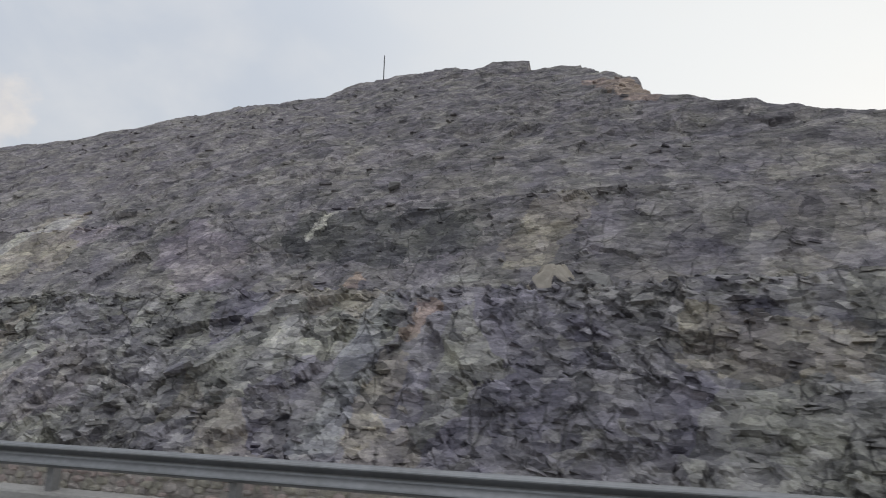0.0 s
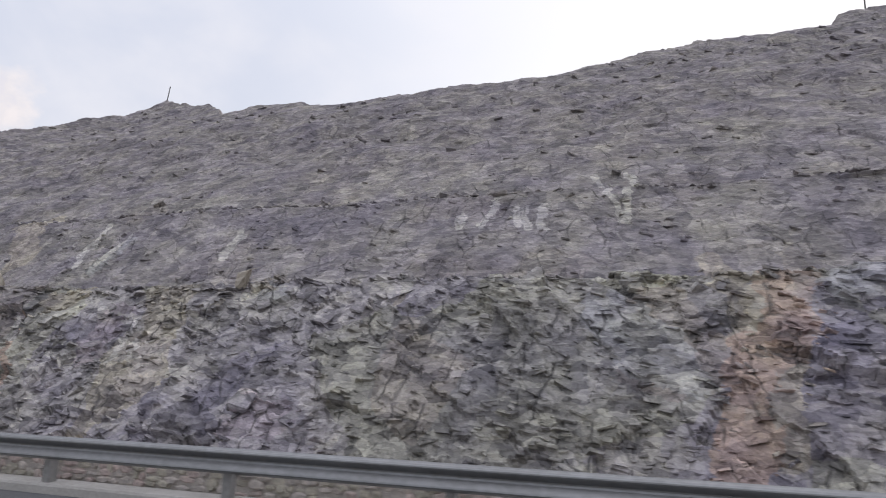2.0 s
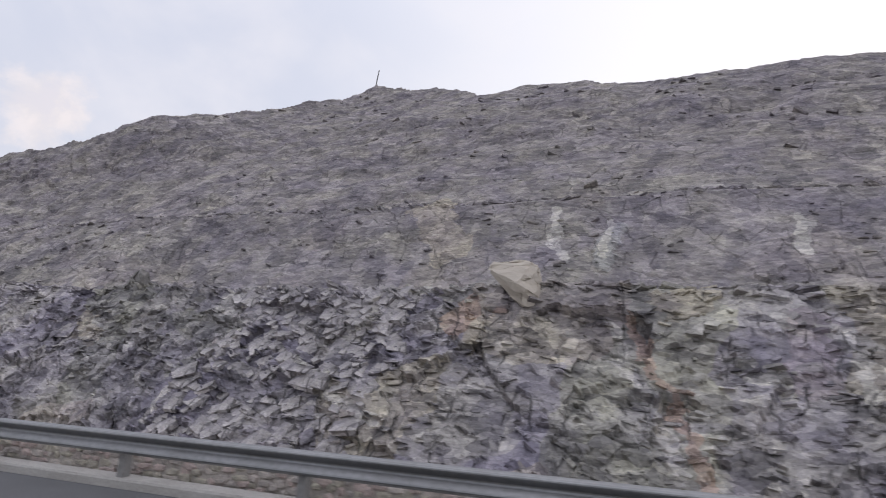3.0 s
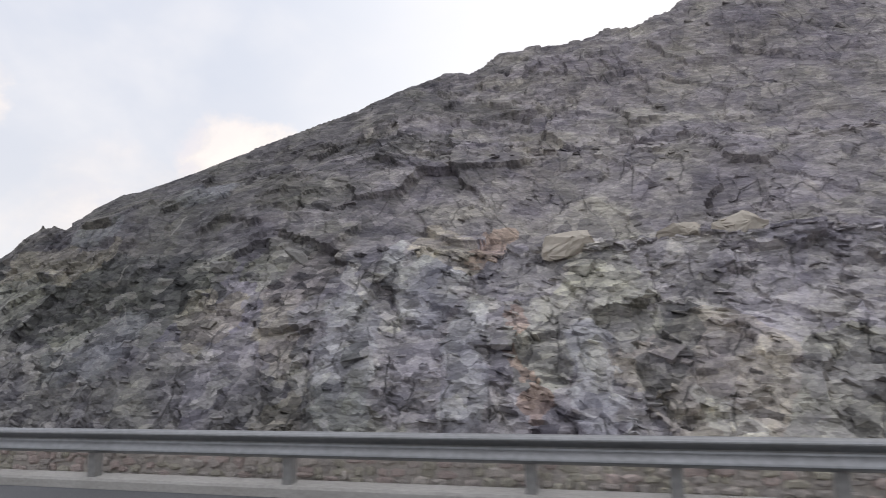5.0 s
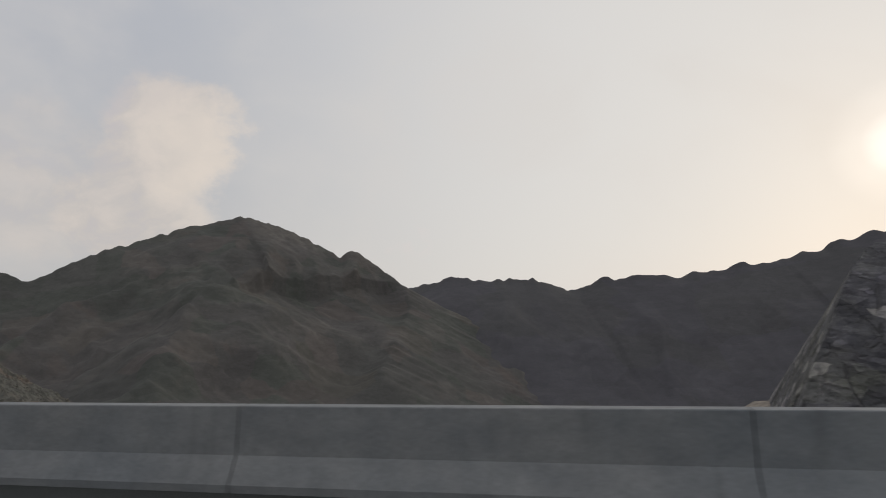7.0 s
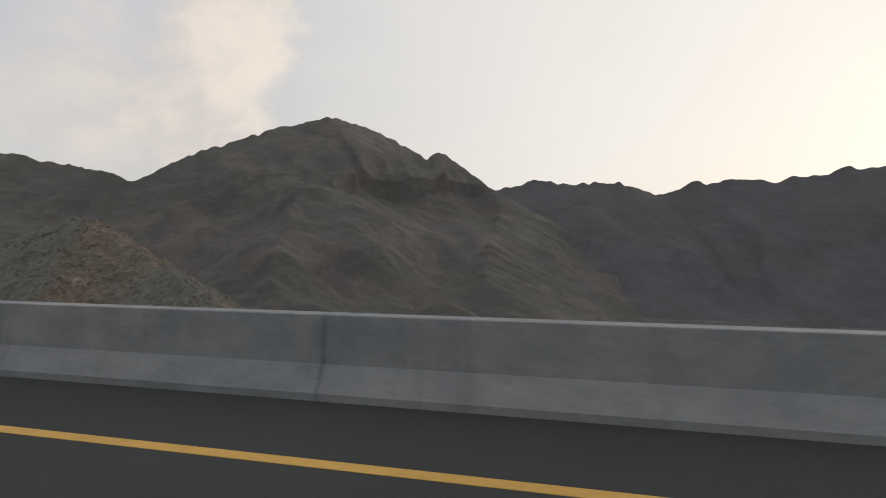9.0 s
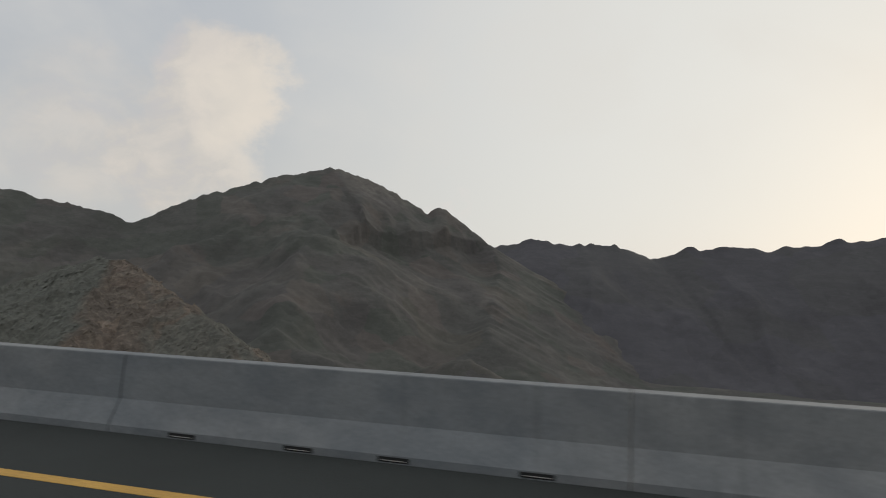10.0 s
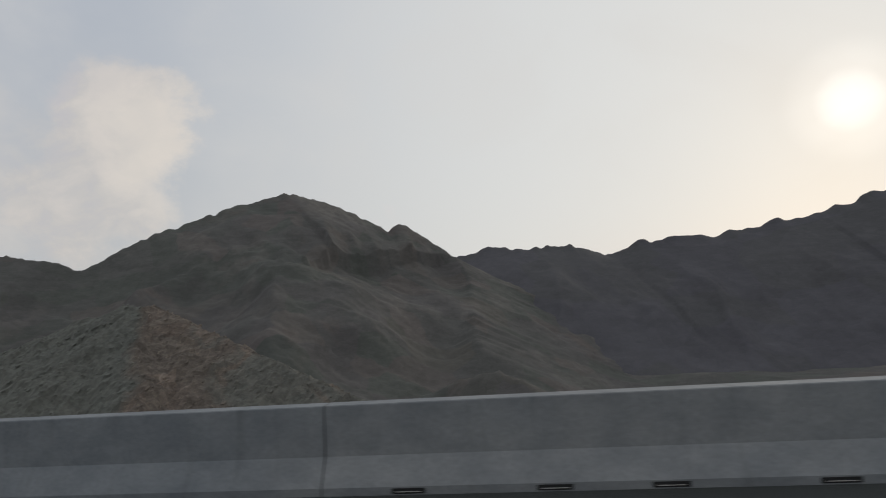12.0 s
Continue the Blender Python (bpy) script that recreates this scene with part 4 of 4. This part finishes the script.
# parapet of the bridge, panel by panel
JOINTS = [-158.9, -164.87, -169.95] + [-169.95 - 4.885 * k for k in range(1, 9)] + [-213.92, -219.06, -224.6, -230.2, -236.1] + [-242.08 - 5.43 * k for k in range(84)]
FACE = [(6.39, 0.0), (6.39, 0.075), (6.545, 0.33), (6.593, 0.80), (6.60, 0.81), (6.79, 0.81), (6.80, 0.80), (6.82, 0.0)]
parapet = new("bridge_parapet")
tagged(parapet, "grey concrete bridge parapet with sloped foot", "barrier")
bm = bmesh.new()
nose = [(6.39, 0.0), (6.39, 0.075), (6.545, 0.33), (6.593, 0.80), (6.60, 0.81), (6.79, 0.81), (6.80, 0.80), (6.82, 0.0)]
rings = []
for k, x in enumerate((-158.905, -154.3)):
    rings.append([bm.verts.new((x, y + 0.6 * k, min(z, 0.81 if k == 0 else 0.13))) for y, z in nose])
for k in range(len(nose)):
    a, b = rings
    bm.faces.new((a[k], b[k], b[(k + 1) % 8], a[(k + 1) % 8]))
bm.faces.new(rings[0]), bm.faces.new(rings[1][::-1])
bmesh.ops.recalc_face_normals(bm, faces=bm.faces)
part("sloped_end", bm, CONCRETE, parapet)
for a, b in zip(JOINTS, JOINTS[1:]):
    bm = bmesh.new()
    strip(bm, FACE, [a - 0.008, b + 0.008])
    part("panel", bm, CONCRETE, parapet)

# drain openings along the parapet's foot, in fours: dark boxes stand in for shaded holes
bm = bmesh.new()
box(bm, -0.16, 0.16, 6.384, 6.42, 0.012, 0.062, 0.004)
slot = part("drain_slot", bm, SLOT, parapet)
bm = bmesh.new()
box(bm, -0.12, 0.12, 6.378, 6.392, 0.028, 0.034, 0.001)
lip = part("lip", bm, KERB, slot, "pale concrete lip")
spots = [-221.1 - 16.32 * g - d for g in range(12) for d in (0.0, 1.36, 2.36, 3.7)]
slot.location.x = spots[0]
for x in spots[1:]:
    q = new("drain_slot", slot.data)
    q.parent, q.location.x = parapet, x
    e = new("lip", lip.data)
    e.parent = q

# steel guardrail
rail = new("guardrail")
tagged(rail, "galvanised steel guardrail on posts", "guardrail")
ZT = 0.775
WAVE = [(0.0, 0.0), (-0.02, -0.003), (-0.06, -0.022), (-0.078, -0.042), (-0.08, -0.056), (-0.074, -0.072), (-0.02, -0.112), (-0.004, -0.128), (-0.002, -0.145), (-0.012, -0.165), (-0.055, -0.215), (-0.074, -0.243), (-0.08, -0.262), (-0.074, -0.276), (-0.02, -0.303), (0.0, -0.31)]
wave = [(6.52 + y, ZT + z) for y, z in WAVE] + [(6.526 + y, ZT + z) for y, z in WAVE[::-1]]
for k in range(34):
    a, b = 45.0 - 6.0 * k, 45.0 - 6.0 * (k + 1)
    bm = bmesh.new()
    strip(bm, wave, [a, max(b - 0.15, -156.3)], None)
    ob = part("beam", bm, STEEL, rail)
    ob.location.y = 0.004 * (k % 2)
    if b < -156.3:
        break
POSTS = [-4.93 - 2.966 * k for k in range(-16, 52)] + [-4.93 - 2.966 * 40.5, -4.93 - 2.966 * 39.5]
bm = bmesh.new()
strip(bm, [(6.63, 0.05), (6.63, 0.70), (6.76, 0.70), (6.76, 0.05)], [-0.06, 0.06])
first = part("post", bm, POST_STEEL, rail)
bm = bmesh.new()
box(bm, -0.05, 0.05, 6.53, 6.63, 0.48, 0.72, 0.006)
block = part("spacer", bm, POST_STEEL, first)
for k, x in enumerate(POSTS):
    if k == 0:
        first.location.x = x
        continue
    p = new("post", first.data)
    p.parent, p.location.x = rail, x
    q = new("spacer", block.data)
    q.parent = p

# low masonry wall behind the rail
wall = new("stone_wall")
tagged(wall, "low wall of pale rubble stone behind the guardrail", "wall")
bm = bmesh.new()
box(bm, -157.2, 45, 7.06, 7.45, -0.4, 0.50)
part("core", bm, MORTAR, wall)
bm = bmesh.new()
strip(bm, [(7.02, 0.50), (7.03, 0.535), (7.08, 0.55), (7.45, 0.55), (7.47, 0.50)], [45 - 2.5 * k for k in range(81)] + [-157.2], lambda x: (0.01 * math.sin(3.7 * x), 1.0 + 0.012 * math.sin(1.9 * x)))
part("coping", bm, MORTAR, wall, "pale mortar coping")

# sign, marker poles
sign = new("road_sign")
tagged(sign, "small yellow rectangular sign on a short post", "sign")
bm = bmesh.new()
box(bm, -157.78, -157.15, 7.0, 7.02, 0.62, 0.90, 0.004)
part("panel", bm, SIGN_YELLOW, sign)
bm = bmesh.new()
box(bm, -157.53, -157.47, 7.025, 7.08, -0.3, 0.86)
part("post", bm, DARK, sign)
for z0, z1, x0, x1 in ((0.79, 0.83, -157.7, -157.25), (0.70, 0.74, -157.66, -157.36)):
    bm = bmesh.new()
    box(bm, x0, x1, 6.994, 7.0, z0, z1)
    part("bar", bm, DARK, sign)


def marker(x, y, z, height, lean):
    ob = new("marker_pole")
    bm = bmesh.new()
    bmesh.ops.create_cone(bm, cap_ends=True, segments=8, radius1=0.075, radius2=0.06, depth=height + 2.0, matrix=Matrix.Translation((0, 0, height / 2 - 1.0)))
    part("shaft", bm, DARK, ob)
    ob.matrix_world = pose(x, y, z, 0, lean, 0)
    return tagged(ob, "thin dark marker pole on the crest", "pole", group="crest poles")


marker(-29.9, 66.0, 37.0, 3.9, 0)
marker(-109.6, 62.8, 35.5, 2.4, 8)


# ======== loose rock ========


def lump_mesh(name, seed, flat=0.7):
    """A broken boulder: the hull of a few random corners, its faces split and roughened."""
    rng = random.Random(seed)
    bm = bmesh.new()
    lean = rng.uniform(-0.35, 0.35)
    for k in range(13):
        a, h = rng.uniform(0, 6.2832), rng.uniform(-0.45, 0.6)
        r = (0.62 - 0.55 * max(h, 0.0)) * rng.uniform(0.75, 1.0)
        bm.verts.new((r * math.cos(a) + lean * h, 0.8 * r * math.sin(a), h * flat))
    got = bmesh.ops.convex_hull(bm, input=bm.verts)
    bmesh.ops.delete(bm, geom=list({e for e in got["geom_interior"] + got["geom_unused"] if isinstance(e, bmesh.types.BMVert)}), context="VERTS")
    bmesh.ops.bevel(bm, geom=list(bm.edges), offset=0.02, segments=1, affect="EDGES")
    bmesh.ops.triangulate(bm, faces=bm.faces)
    bmesh.ops.subdivide_edges(bm, edges=[e for e in bm.edges if e.calc_length() > 0.2], cuts=2, use_grid_fill=True)
    for v in bm.verts:
        v.co += Vector((rng.uniform(-1, 1), rng.uniform(-1, 1), rng.uniform(-1, 1))) * 0.032
    bmesh.ops.recalc_face_normals(bm, faces=bm.faces)
    me = bpy.data.meshes.new(name)
    bm.to_mesh(me)
    bm.free()
    me.materials.append(ROCK)
    return me


def shards(count, y0, y1, small, large, seed, power=2.2, slab=True):
    """Angular pieces of the face: slabs that lie flush with it, or thin plates that stick out along the beds. Corners and a tone for each."""
    rng = np.random.default_rng(seed)
    rows = np.where((HY[:, 400] > y0) & (HY[:, 400] < y1))[0]
    reach = np.abs(np.gradient(HY[rows, 400])) + np.abs(np.gradient(HZ[rows, 400]))
    r = rng.choice(rows, count, p=reach / reach.sum())
    c = rng.integers(60, HX.shape[1] - 50, count)
    at = np.stack([HX[r, c], HY[r, c], HZ[r, c]], 1)
    size = small + (large - small) * rng.random(count) ** power
    corner = np.array([(x, y, z) for x in (-0.5, 0.5) for y in (-0.5, 0.5) for z in (-0.5, 0.5)])
    q = corner[None] * (1 + 0.6 * (rng.random((count, 8, 3)) - 0.5)) + 0.16 * (rng.random((count, 8, 3)) - 0.5)
    across = rng.random(count)
    if slab:
        shape = np.stack([0.75 + 0.75 * across, 0.22 + 0.2 * rng.random(count), 0.6 + 0.5 * rng.random(count)], 1)
        turns = ((1, np.where(rng.random(count) < 0.6, 0.3, -0.75) + rng.normal(0, 0.25, count)), (0, rng.normal(-0.72, 0.17, count)), (2, rng.normal(0, 0.17, count)))
    else:
        shape = np.stack([0.9 + 0.9 * across, 0.5 + 0.5 * rng.random(count), 0.18 + 0.24 * rng.random(count)], 1)
        bed = 0.2 + 0.9 * fbm(at[:, 0] / 6.0, at[:, 2] / 3.0, 3, 201)  # the beds' own tilt, from place to place
        turns = ((0, rng.normal(-0.3, 0.25, count)), (1, bed + rng.normal(0, 0.2, count)), (2, rng.normal(0, 0.4, count)))
    q = q * (shape * size[:, None])[:, None]
    for axis, angle in turns:
        ca, sa = np.cos(angle)[:, None], np.sin(angle)[:, None]
        i, j = (axis + 1) % 3, (axis + 2) % 3
        a, b = q[:, :, i].copy(), q[:, :, j].copy()
        q[:, :, i], q[:, :, j] = a * ca - b * sa, a * sa + b * ca
    keep = crest_at(at[:, 0]) - at[:, 1] > np.where(at[:, 0] < -140, 2.2, np.where(at[:, 1] > 30, 1.5, 0.8))
    keep &= (np.abs(at[:, 0] + 72) < 44) | (rng.random(count) < np.where(at[:, 0] < -100, np.where(at[:, 0] < -132, 0.12, 0.6), 0.4))
    keep &= (at[:, 0] > -150) | (at[:, 1] < 19.6)
    return (q + at[:, None])[keep], rng.random(count)[keep]


def block_mesh(name, v, tone, mat, extra):
    """One mesh of many eight-cornered pieces."""
    quads = np.array([(0, 1, 3, 2), (4, 6, 7, 5), (0, 4, 5, 1), (2, 3, 7, 6), (0, 2, 6, 4), (1, 5, 7, 3)])
    f = (np.arange(len(v) // 8)[:, None, None] * 8 + quads[None]).reshape(-1, 4).astype(np.int32)
    me = bpy.data.meshes.new(name)
    me.vertices.add(len(v))
    me.vertices.foreach_set("co", v.astype(np.float32).ravel())
    me.loops.add(f.size)
    me.loops.foreach_set("vertex_index", f.ravel())
    me.polygons.add(len(f))
    me.polygons.foreach_set("loop_start", np.arange(0, f.size, 4, dtype=np.int32))
    me.polygons.foreach_set("use_smooth", np.zeros(len(f), bool))
    me.update(calc_edges=True)
    for key, got in {"tone": tone, **extra}.items():
        me.attributes.new(key, "FLOAT", "POINT").data.foreach_set("value", np.repeat(got[::8], 8).astype(np.float32))
    me.materials.append(mat)
    return new(name, me)


def fragments():
    sets = [shards(11000, 16.5, 22.0, 0.06, 0.38, 6, 2.4, False), shards(500, 16.5, 21.8, 0.2, 0.8, 16, 2.0, True), shards(1500, 24.0, 30.5, 0.06, 0.32, 9, 2.2, False), shards(1800, 30.0, 64.0, 0.1, 0.45, 8, 2.4, False)]
    sets += [shards(2600, 21.3, 22.0, 0.1, 0.5, 12, 2.2, False), shards(900, 28.7, 29.8, 0.1, 0.4, 13, 2.0, False)]  # rubble along the lips of the benches
    v = np.concatenate([q.reshape(-1, 3) for q, t in sets])
    tone = np.concatenate([np.repeat(t, 8) for q, t in sets])
    tone = 0.5 + (tone - 0.5) * np.where(v[:, 1] > 23.5, 0.4, 0.95)
    return block_mesh("rock_fragments", v, tone, ROCK, marks_at(v[:, 0], v[:, 1] + v[:, 2], v[:, 2]))


tagged(fragments(), "angular grey rock shards and plates on the rock faces", "rubble", kind="stuff")


def face_blocks():
    """Blocks that stand out of one stretch of the lower face, each a piece of its own."""
    q, t = shards(9000, 16.5, 21.6, 0.25, 0.7, 77, 1.6, True)
    mid = q.mean(1)
    pick = np.where((mid[:, 0] > -92) & (mid[:, 0] < -84))[0][:280]
    faces = [(0, 1, 3, 2), (4, 6, 7, 5), (0, 4, 5, 1), (2, 3, 7, 6), (0, 2, 6, 4), (1, 5, 7, 3)]
    for k in pick:
        me = bpy.data.meshes.new("rock_block")
        me.from_pydata([tuple(c - mid[k]) for c in q[k]], [], faces)
        me.materials.append(ROCK)
        me.attributes.new("tone", "FLOAT", "POINT").data.foreach_set("value", np.full(8, 0.25 + 0.4 * t[k], np.float32))
        ob = new("rock_block", me)
        ob.parent, ob.location = hill_ob, mid[k]


face_blocks()


def hill_rubble(count):
    """Broken stones strewn over the hill above the valley."""
    rng = np.random.default_rng(31)
    ok = np.argwhere(SZ > -45)
    r, c = ok[rng.integers(0, len(ok), count)].T
    at = np.stack([SX[r, c], SY[r, c], SZ[r, c]], 1)
    size = 0.3 + 1.0 * rng.random(count) ** 3
    corner = np.array([(x, y, z) for x in (-0.5, 0.5) for y in (-0.5, 0.5) for z in (-0.5, 0.5)])
    q = corner[None] * (1 + 0.8 * (rng.random((count, 8, 3)) - 0.5)) * (size[:, None] * (0.5 + 0.6 * rng.random((count, 3))))[:, None]
    a = 6.28 * rng.random(count)[:, None]
    x, y = q[:, :, 0] * np.cos(a) - q[:, :, 1] * np.sin(a), q[:, :, 0] * np.sin(a) + q[:, :, 1] * np.cos(a)
    q = np.stack([x, y, 0.5 * q[:, :, 2] + 0.1 * x + 0.55 * y], -1) + at[:, None]
    flank = stony.data.attributes["flank"].data
    got = np.array([flank[int(i)].value for i in r * SX.shape[1] + c])
    return block_mesh("hill_rubble", q.reshape(-1, 3), np.repeat(0.4 + 0.7 * rng.random(count) ** 1.5, 8), HILL_ROCK, {"flank": np.repeat(got, 8)})


tagged(hill_rubble(11000), "loose brown and grey stones strewn over the hill", "rubble", kind="stuff")


def surface(x, y):
    """The height of the rock face at a place on it."""
    c = int(round((24.0 - x) / 0.1))
    r = int(np.argmin(np.abs(HY[:, c] - y)))
    return HZ[r, c]


BOULDERS = ((-80.6, 21.7, 2.0, 1), (-127.6, 21.6, 1.4, 1), (-124.0, 22.2, 1.2, 1), (-122.1, 22.2, 1.6, 1), (-138.3, 21.7, 0.9, 2), (-141.4, 21.6, 0.9, 2), (-98.6, 21.7, 1.5, 2), (-65.6, 21.4, 0.9, 1), (-3.2, 22.6, 1.5, 1), (-1.4, 22.7, 1.2, 2), (-13.3, 31.5, 0.9, 2))
PALE_ROCK = rock_material("pale_boulder", ((0.50, 0.45, 0.375), (0.47, 0.43, 0.37), (0.49, 0.44, 0.36)), ((0.45, 0.40, 0.33), (0.54, 0.50, 0.44)), 1.6, 0.2, 0.35)
SLAB_ROCK = rock_material("pale_slab", ((0.27, 0.26, 0.245), (0.25, 0.245, 0.235), (0.26, 0.25, 0.225)), ((0.29, 0.27, 0.24), (0.34, 0.33, 0.31)), 2.0, 0.2, 0.5)
for k, (x, y, size, kind) in enumerate(BOULDERS):
    me = lump_mesh("boulder", 40 + k, 0.8)
    me.materials[0] = PALE_ROCK if kind == 1 else SLAB_ROCK
    me.attributes.new("tone", "FLOAT", "POINT").data.foreach_set("value", np.full(len(me.vertices), 0.5, np.float32))
    ob = new("boulder", me)
    ob.matrix_world = pose(x, y, surface(x, y) + 0.06 * size, 8 * (k % 3), 10 - 7 * (k % 4), 24 * (k % 3) - 20) @ Matrix.Diagonal((1.4 * size, 1.1 * size, 1.1 * size, 1.0))
    tagged(ob, "pale tan angular boulder on the rock bench" if kind == 1 else "pale grey angular boulder lodged on the rock slope", "boulder", group="bench boulders")

SLABS = ((-166.6, 19.2, 1.5), (-167.2, 18.9, 1.7), (-167.9, 18.5, 1.6), (-168.3, 18.0, 1.4), (-168.9, 18.2, 1.6), (-169.4, 17.6, 1.3), (-167.2, 18.1, 1.2), (-167.9, 17.4, 1.5), (-168.7, 17.2, 1.2), (-166.3, 18.3, 1.0), (-166.8, 17.5, 1.3), (-169.5, 17.1, 1.0), (-165.7, 17.9, 0.9), (-167.6, 19.4, 1.3), (-165.9, 18.9, 0.8), (-168.3, 16.9, 0.9))
for k, (x, y, size) in enumerate(SLABS):
    rng = random.Random(300 + k)
    me = lump_mesh("rock_slab", 500 + k, 0.9)
    me.attributes.new("tone", "FLOAT", "POINT").data.foreach_set("value", np.full(len(me.vertices), 0.25 + 0.12 * (k % 5), np.float32))
    me.materials[0] = SLAB_ROCK
    ob = new("rock_slab", me)
    lean = Matrix.Diagonal((rng.uniform(0.9, 1.3), 0.22, rng.uniform(0.6, 0.9), 1.0))
    x += 1.3
    ob.matrix_world = pose(x, y, surface(x, y) - 0.1, -46, -45 + rng.uniform(-14, 14), rng.uniform(-12, 12)) @ Matrix.Scale(size, 4) @ lean
    tagged(ob, "pale grey tilted rock slab at the end of the cutting", "rock", group="tilted slabs")

def shrub(x, y, z, size, seed):
    """A leafless bush of thin forking twigs."""
    rng = random.Random(seed)
    bm = bmesh.new()

    def twig(base, way, length, thick, depth):
        tip = base + way * length
        side = way.orthogonal().normalized() * thick
        other = way.cross(side.normalized()) * thick
        low = [bm.verts.new(base + side * math.cos(a) + other * math.sin(a)) for a in (0, 2.09, 4.19)]
        top = [bm.verts.new(tip + 0.6 * (side * math.cos(a) + other * math.sin(a))) for a in (0, 2.09, 4.19)]
        for k in range(3):
            bm.faces.new((low[k], low[(k + 1) % 3], top[(k + 1) % 3], top[k]))
        if depth:
            for _ in range(3):
                turn = (way + 0.7 * Vector((rng.uniform(-1, 1), rng.uniform(-1, 1), rng.uniform(-0.6, 1)))).normalized()
                twig(tip, turn, length * rng.uniform(0.55, 0.85), thick * 0.6, depth - 1)

    for k in range(5):
        twig(Vector((0, 0, -0.1)), Vector((rng.uniform(-0.9, 0.3), rng.uniform(-0.6, 0.6), rng.uniform(0.25, 0.8))).normalized(), 0.34 * size, 0.016 * size, 3)
    ob = part("dry_shrub", bm, TWIG)
    ob.location = (x, y, z)
    return tagged(ob, "leafless dry shrub on the rocky crest", "shrub")


TWIG = plain("dry_twig", (0.13, 0.11, 0.085), 0.9, 0.0, 30.0, 0.3)
for k, (x, y, size) in enumerate(((-161.8, 20.3, 0.8), (-146.1, 33.3, 0.8))):
    shrub(x, y, surface(x, y), size, 60 + k)

# ======== stones of the low wall ========


def stone_mesh(seed):
    """One rubble stone, a unit wide and high, uneven and rounded, its face bulging towards -y."""
    rng = random.Random(seed)
    bm = bmesh.new()
    sides = rng.choice((6, 7, 8))
    turn = rng.uniform(0, 1)
    round_off = [0.5 * (0.86 + rng.uniform(-0.12, 0.16)) for _ in range(sides)]
    rings = []
    for reach, depth, wobble in ((1.08, 0.0, 0.02), (1.0, -0.6, 0.08), (0.62, -1.0, 0.15)):
        ring = []
        for k in range(sides):
            a = 6.2832 * (k + turn + rng.uniform(-0.12, 0.12)) / sides
            c, n = math.cos(a), math.sin(a)
            square = 1.0 / max(abs(c), abs(n)) ** 0.55
            r = round_off[k] * reach * square
            ring.append(bm.verts.new((r * c, depth + rng.uniform(-wobble, wobble), r * n)))
        rings.append(ring)
    for a, b in zip(rings, rings[1:]):
        for k in range(sides):
            bm.faces.new((a[k], a[(k + 1) % sides], b[(k + 1) % sides], b[k]))
    bm.faces.new(rings[-1])
    bmesh.ops.recalc_face_normals(bm, faces=bm.faces)
    me = bpy.data.meshes.new("stone")
    bm.to_mesh(me)
    bm.free()
    me.materials.append(STONE)
    return me


STONES = [stone_mesh(k) for k in range(14)]
rng = random.Random(8)
joined_v, joined_f, base, singles = [], [], 0, 0
arrays = [([v.co.copy() for v in me.vertices], [p.vertices[:] for p in me.polygons]) for me in STONES]
for course in range(5):
    z = 0.05 + 0.1 * course
    x = -157.1 + rng.uniform(0, 0.2)
    while x < 45:
        wide, high = rng.uniform(0.1, 0.3), rng.uniform(0.085, 0.16)
        k, depth, dz = rng.randrange(14), rng.uniform(0.02, 0.055), rng.uniform(-0.035, 0.035)
        if -140.6 < x < -126.4 and singles < 300:
            ob = new("stone", STONES[k])
            ob.parent, ob.location, ob.scale = wall, (x + wide / 2, 7.062, z + dz), (wide * 0.93, depth, high * 0.93)
            singles += 1
        else:
            vs, fs = arrays[k]
            joined_v += [(x + wide / 2 + v.x * wide * 0.93, 7.062 + v.y * depth, z + dz + v.z * high * 0.93) for v in vs]
            joined_f += [tuple(i + base for i in f) for f in fs]
            base += len(vs)
        x += wide
me = bpy.data.meshes.new("stones")
me.from_pydata(joined_v, [], joined_f)
me.materials.append(STONE)
rest = new("stones", me)
rest.parent = wall
tagged(rest, kind="stuff")
